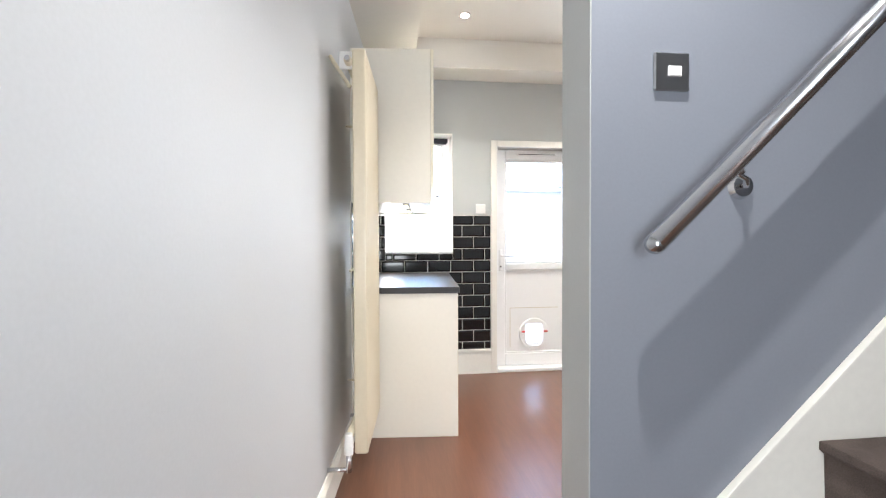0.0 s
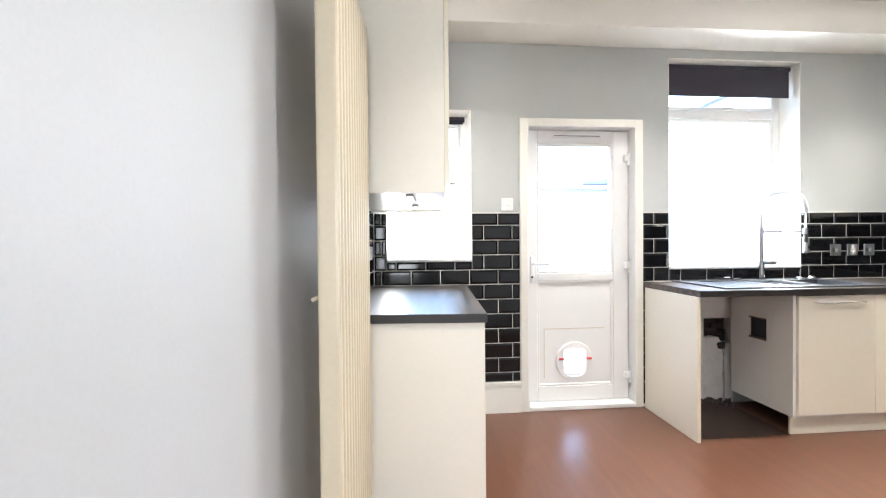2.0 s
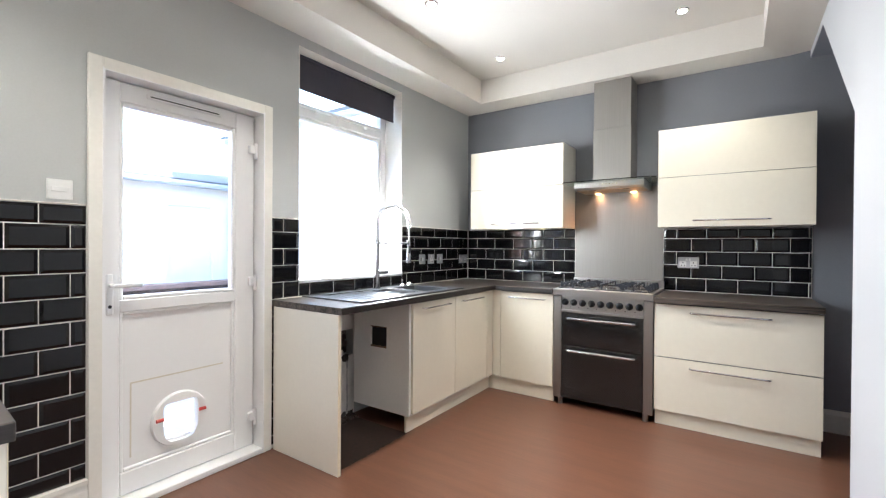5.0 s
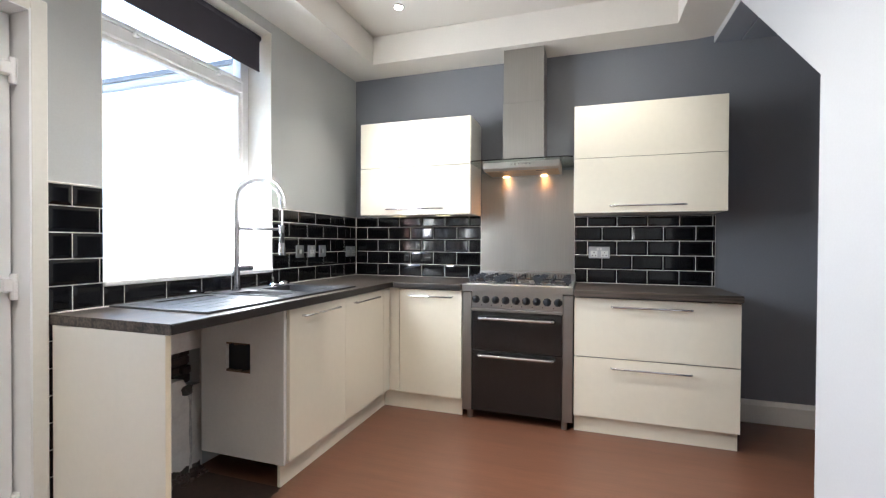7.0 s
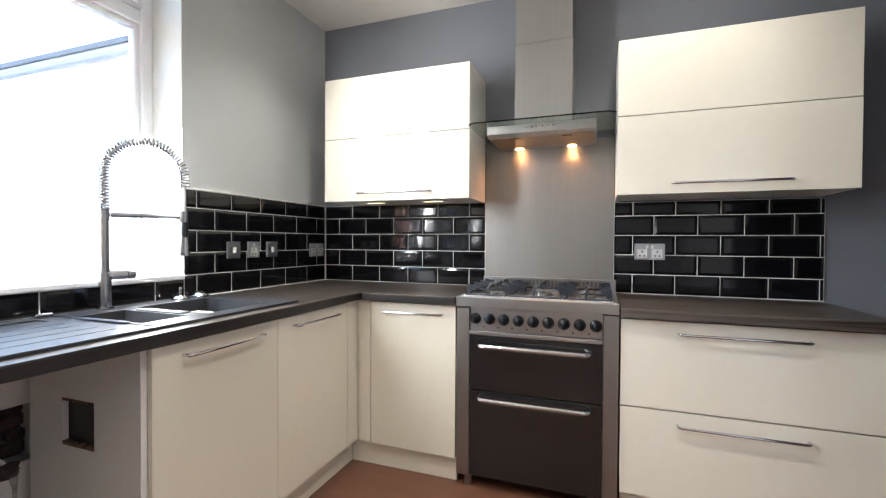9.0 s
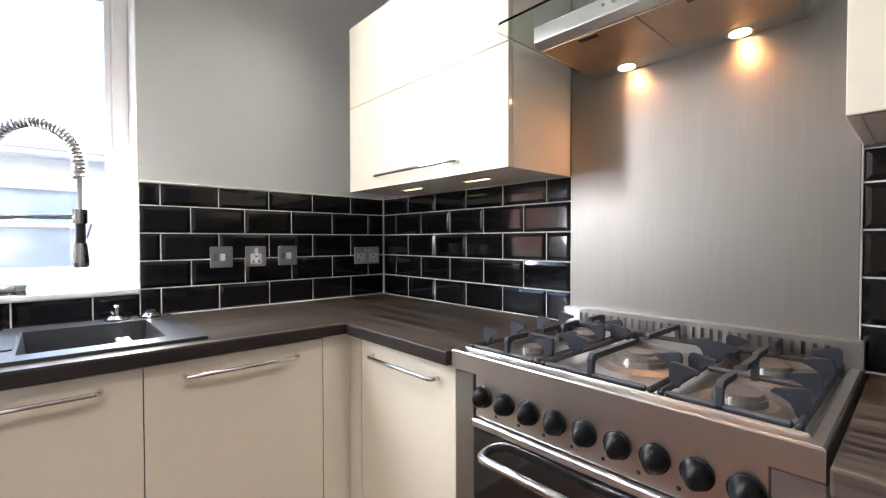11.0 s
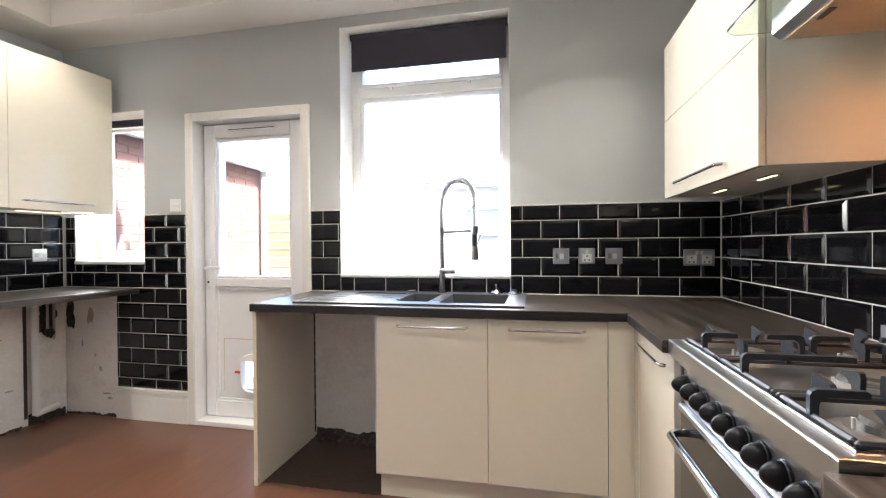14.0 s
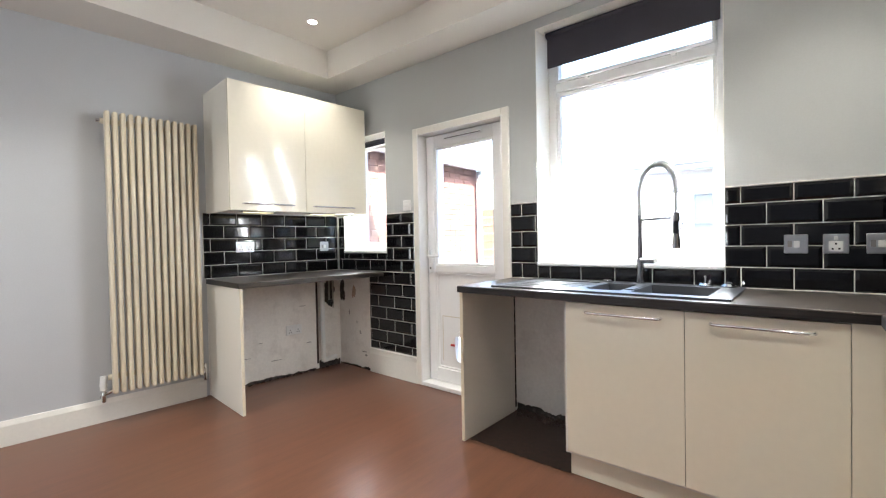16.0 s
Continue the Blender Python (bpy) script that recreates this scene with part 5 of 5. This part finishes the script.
fence = thing("garden_fence", "weathered brown fence of level boards", "fence", (-0.5, 8.6, -0.12))
for k in range(12):
    part("board", B(-2.6, 0.35, 8.58 + 0.012 * (k % 2), 8.60 + 0.012 * (k % 2), -0.10 + k * 0.155, 0.05 + k * 0.155, 0.003), FENCEW, fence)
for x in (-2.5, -1.6, -0.6, 0.3):
    part("post", B(x - 0.05, x + 0.05, 8.625, 8.72, -0.12, 1.80, 0.006), FENCEW, fence)

oh = thing("rear_outbuilding", "white rendered outbuilding with slate roof across the yard", "building", (3.5, 11, -0.12))
part("wall", pierced(bmesh.new(), "y", 1.4, 9.0, -0.12, 2.35, 10.2, 10.45, [(2.1, 3.55, 0.55, 1.95), (4.2, 5.0, -0.12, 1.95)]), RENDERW, oh)
part("roof", prism(bmesh.new(), [(9.95, 2.33), (13.0, 3.35), (13.0, 3.45), (9.95, 2.41)], "x", 1.2, 9.2), SLATE, oh, "grey slate roof")
part("gutter", tube(bmesh.new(), [(1.2, 9.93, 2.32), (9.2, 9.93, 2.32)], 0.055, 10), GUTTER, oh)
wn_ = bmesh.new()
for a in ((2.1, 2.16, 0.55, 1.95), (3.49, 3.55, 0.55, 1.95), (2.16, 3.49, 0.55, 0.61), (2.16, 3.49, 1.89, 1.95), (2.16, 3.49, 1.38, 1.43)):
    box(wn_, a[0], a[1], 10.22, 10.28, a[2], a[3])
wpart = part("window", wn_, UPVC, oh)
# added pale sheet, stops the dark interior showing through the pane
part("blind", B(2.162, 3.488, 10.30, 10.308, 0.57, 1.93), BLUEP, wpart, "pale sheet added behind the window pane")
part("pane", B(2.16, 3.49, 10.25, 10.256, 0.61, 1.89), GLASS, wpart)
part("inner_wall", B(1.4, 9.0, 12.9, 13.0, -0.12, 2.35), RENDERW, oh)
part("door", B(4.2, 5.0, 10.28, 10.33, -0.12, 1.95, 0.004), BLUEP, oh, "pale painted door")
lw = thing("garden_wall", "low dark brick wall in the yard", "garden wall", (4.0, 9.2, -0.12))
part("brickwork", B(2.6, 5.1, 9.1, 9.3, -0.12, 0.55, 0.01), BRICKM, lw)
part("coping", B(2.57, 5.13, 9.07, 9.33, 0.55, 0.62, 0.008), MORTAR, lw, "pale stone coping")

ext = thing("side_extension", "white rendered side extension with grey gutter", "building", (6.2, 7.5, -0.12))
part("wall", B(5.3, 7.5, 4.43, 10.1, -0.12, 3.2), RENDERW, ext)
part("gutter", tube(bmesh.new(), [(5.22, 4.43, 3.24), (5.22, 10.1, 3.24)], 0.06, 10), GUTTER, ext, "grey gutter")
part("roof", prism(bmesh.new(), [(5.15, 3.28), (7.6, 4.4), (7.6, 4.46), (5.15, 3.34)], "y", 4.43, 10.2), SLATE, ext, "grey slate roof")

# ---- tiles, piece by piece ----
TW, TH, GAP = 0.2025, 0.1035, 0.0042
tile_meshes = {}


def tile_mesh(w, h):
    """A glazed tile with bevelled edges; cut sizes keep a bevel on all sides."""
    key = (round(w, 3), round(h, 3))
    if key not in tile_meshes:
        bm = bmesh.new()
        w, h = key
        b = min(0.013, w * 0.3, h * 0.3)
        rings = [[bm.verts.new((sx * (w / 2 - i), sy * (h / 2 - i), d)) for sx, sy in ((-1, -1), (1, -1), (1, 1), (-1, 1))] for i, d in ((0, 0.0), (0, 0.0045), (b, 0.0085))]
        for p, q in zip(rings, rings[1:]):
            for k in range(4):
                bm.faces.new((p[k], p[(k + 1) % 4], q[(k + 1) % 4], q[k]))
        bm.faces.new(rings[-1])
        tile_meshes[key] = mesh_of("tile", bm, TILE)
    return tile_meshes[key]


def tile_field(parent, m, u0, u1, z0, z1, phase, zbase, holes=(), first=0):
    """Tiles in running bond over u0..u1, z0..z1 in the plane of m (its x along the wall, y up, z out)."""
    r0 = math.floor((z0 - zbase) / TH + 1e-6)
    r1 = math.ceil((z1 - zbase) / TH - 1e-6)
    for r in range(r0, r1):
        a0, a1 = max(z0, zbase + r * TH), min(z1, zbase + (r + 1) * TH)
        if a1 - a0 < 0.015:
            continue
        off = phase + (TW / 2 if (r + first) % 2 else 0)
        cuts = {u0, u1}
        u = off + math.floor((u0 - off) / TW) * TW
        while u < u1:
            if u > u0 + 0.008 and u < u1 - 0.008:
                cuts.add(u)
            u += TW
        segs = sorted(cuts)
        for s0, s1 in zip(segs, segs[1:]):
            pieces = [(s0, s1, a0, a1)]
            for h in holes:
                nxt = []
                for p in pieces:
                    if p[1] <= h[0] or p[0] >= h[1] or p[3] <= h[2] or p[2] >= h[3]:
                        nxt.append(p)
                        continue
                    if p[0] < h[0]:
                        nxt.append((p[0], h[0], p[2], p[3]))
                    if p[1] > h[1]:
                        nxt.append((h[1], p[1], p[2], p[3]))
                    c0, c1 = max(p[0], h[0]), min(p[1], h[1])
                    if p[2] < h[2]:
                        nxt.append((c0, c1, p[2], h[2]))
                    if p[3] > h[3]:
                        nxt.append((c0, c1, h[3], p[3]))
                pieces = nxt
            for p in pieces:
                if p[1] - p[0] < 0.012 or p[3] - p[2] < 0.012:
                    continue
                ob = new("tile", tile_mesh(p[1] - p[0] - GAP, p[3] - p[2] - GAP))
                ob.parent = parent
                tilt = pose(0, 0, 0, random.uniform(-0.35, 0.35), random.uniform(-0.25, 0.25), 0)
                ob.matrix_basis = m @ pose((p[0] + p[1]) / 2, (p[2] + p[3]) / 2, random.uniform(-0.0004, 0.0004)) @ tilt


def bed(name, bm, label, at=Matrix()):
    return setting(name, bm, GROUT, label, "wall tiles", at=at)


TT = 1.4025
# window wall: from the corner to the door, the strip beside the door, and from the big window to the cooker wall
tn = bed("tile_bed_north_left", pierced(bmesh.new(), "y", 0.22, 1.243, WT, TT, YB - 0.0075, YB - 0.0004, [WIN1]), "cream grout behind black metro tiles by the small window")
tile_field(tn, pose(0, YB - 0.004, 0, 90, 0, 0), 0.226, 1.241, WT + 0.002, TT, 1.085, WT, [WIN1], first=0)
tn2 = bed("tile_bed_north_low", B(0.8 - 0.137, 1.243, YB - 0.0075, YB - 0.0004, 0.2145, WT - 0.0005), "cream grout behind black metro tiles beside the door")
tile_field(tn2, pose(0, YB - 0.004, 0, 90, 0, 0), 0.665, 1.241, 0.217, WT, 1.085, WT, (), first=0)
tm = bed("tile_bed_north_middle", pierced(bmesh.new(), "y", 2.1445, 4.4515, WT, TT, YB - 0.0075, YB - 0.0004, [WIN]), "cream grout behind black metro tiles over the sink")
tile_field(tm, pose(0, YB - 0.004, 0, 90, 0, 0), 2.146, 4.449, WT + 0.002, TT, 4.052, WT, [WIN], first=0)
ts = bed("tile_bed_north_strip", B(2.1445, 2.171, YB - 0.0075, YB - 0.0004, 0.0, WT - 0.0005), "sliver of black tiles beside the end panel")
tile_field(ts, pose(0, YB - 0.004, 0, 90, 0, 0), 2.146, 2.171, 0.02, WT, 4.052, WT, (), first=0)
# cooker wall; the frame's x runs towards the window wall's opposite
ef = pose(XR - 0.004, 0, 0, 90, 0, -90)
te = bed("tile_bed_east_corner", B(XR - 0.0075, XR - 0.0004, 2.993, YB - 0.008, WT, TT), "cream grout behind black metro tiles in the corner")
tile_field(te, ef, -(YB - 0.013), -2.994, WT + 0.002, TT, -3.093, WT, (), first=0)
te2 = bed("tile_bed_east_right", B(XR - 0.0075, XR - 0.0004, 1.360, 2.281, WT - 0.009, TT - 0.018), "cream grout behind black metro tiles over the drawers")
tile_field(te2, ef, -2.280, -1.361, WT - 0.006, TT - 0.018, -1.985, WT - 0.008, (), first=0)
# radiator wall
lf = pose(0.004, 0, 0, 90, 0, 90)
tl = bed("tile_bed_west", B(0.0004, 0.0075, 0.0, 1.19, WT, TT + 0.012), "cream grout behind black metro tiles beside the radiator", LEFT)
tile_field(tl, lf, 0.002, 1.188, WT + 0.002, TT + 0.012, 0.052, WT, (), first=0)
# white trim along the tops of the tiles
tr = bmesh.new()
box(tr, 2.146, 2.343, YB - 0.014, YB - 0.0003, TT, TT + 0.006, 0.002)
box(tr, 3.380, 4.449, YB - 0.014, YB - 0.0003, TT, TT + 0.006, 0.002)
setting("trim_tile_top", tr, GROUT, "thin white trim along the tile tops", "trim")
tr = bmesh.new()
box(tr, 0.9, 1.241, YB - 0.014, YB - 0.0003, TT, TT + 0.006, 0.002)
setting("trim_tile_top_left", tr, GROUT, "thin white trim along the tile tops", "trim")
tr = bmesh.new()
box(tr, 2.172, 4.449, YB - 0.020, YB - 0.008, WT + 0.0005, WT + 0.005, 0.001)
setting("trim_sealant", tr, GROUT, "white sealant line along the worktop", "trim")
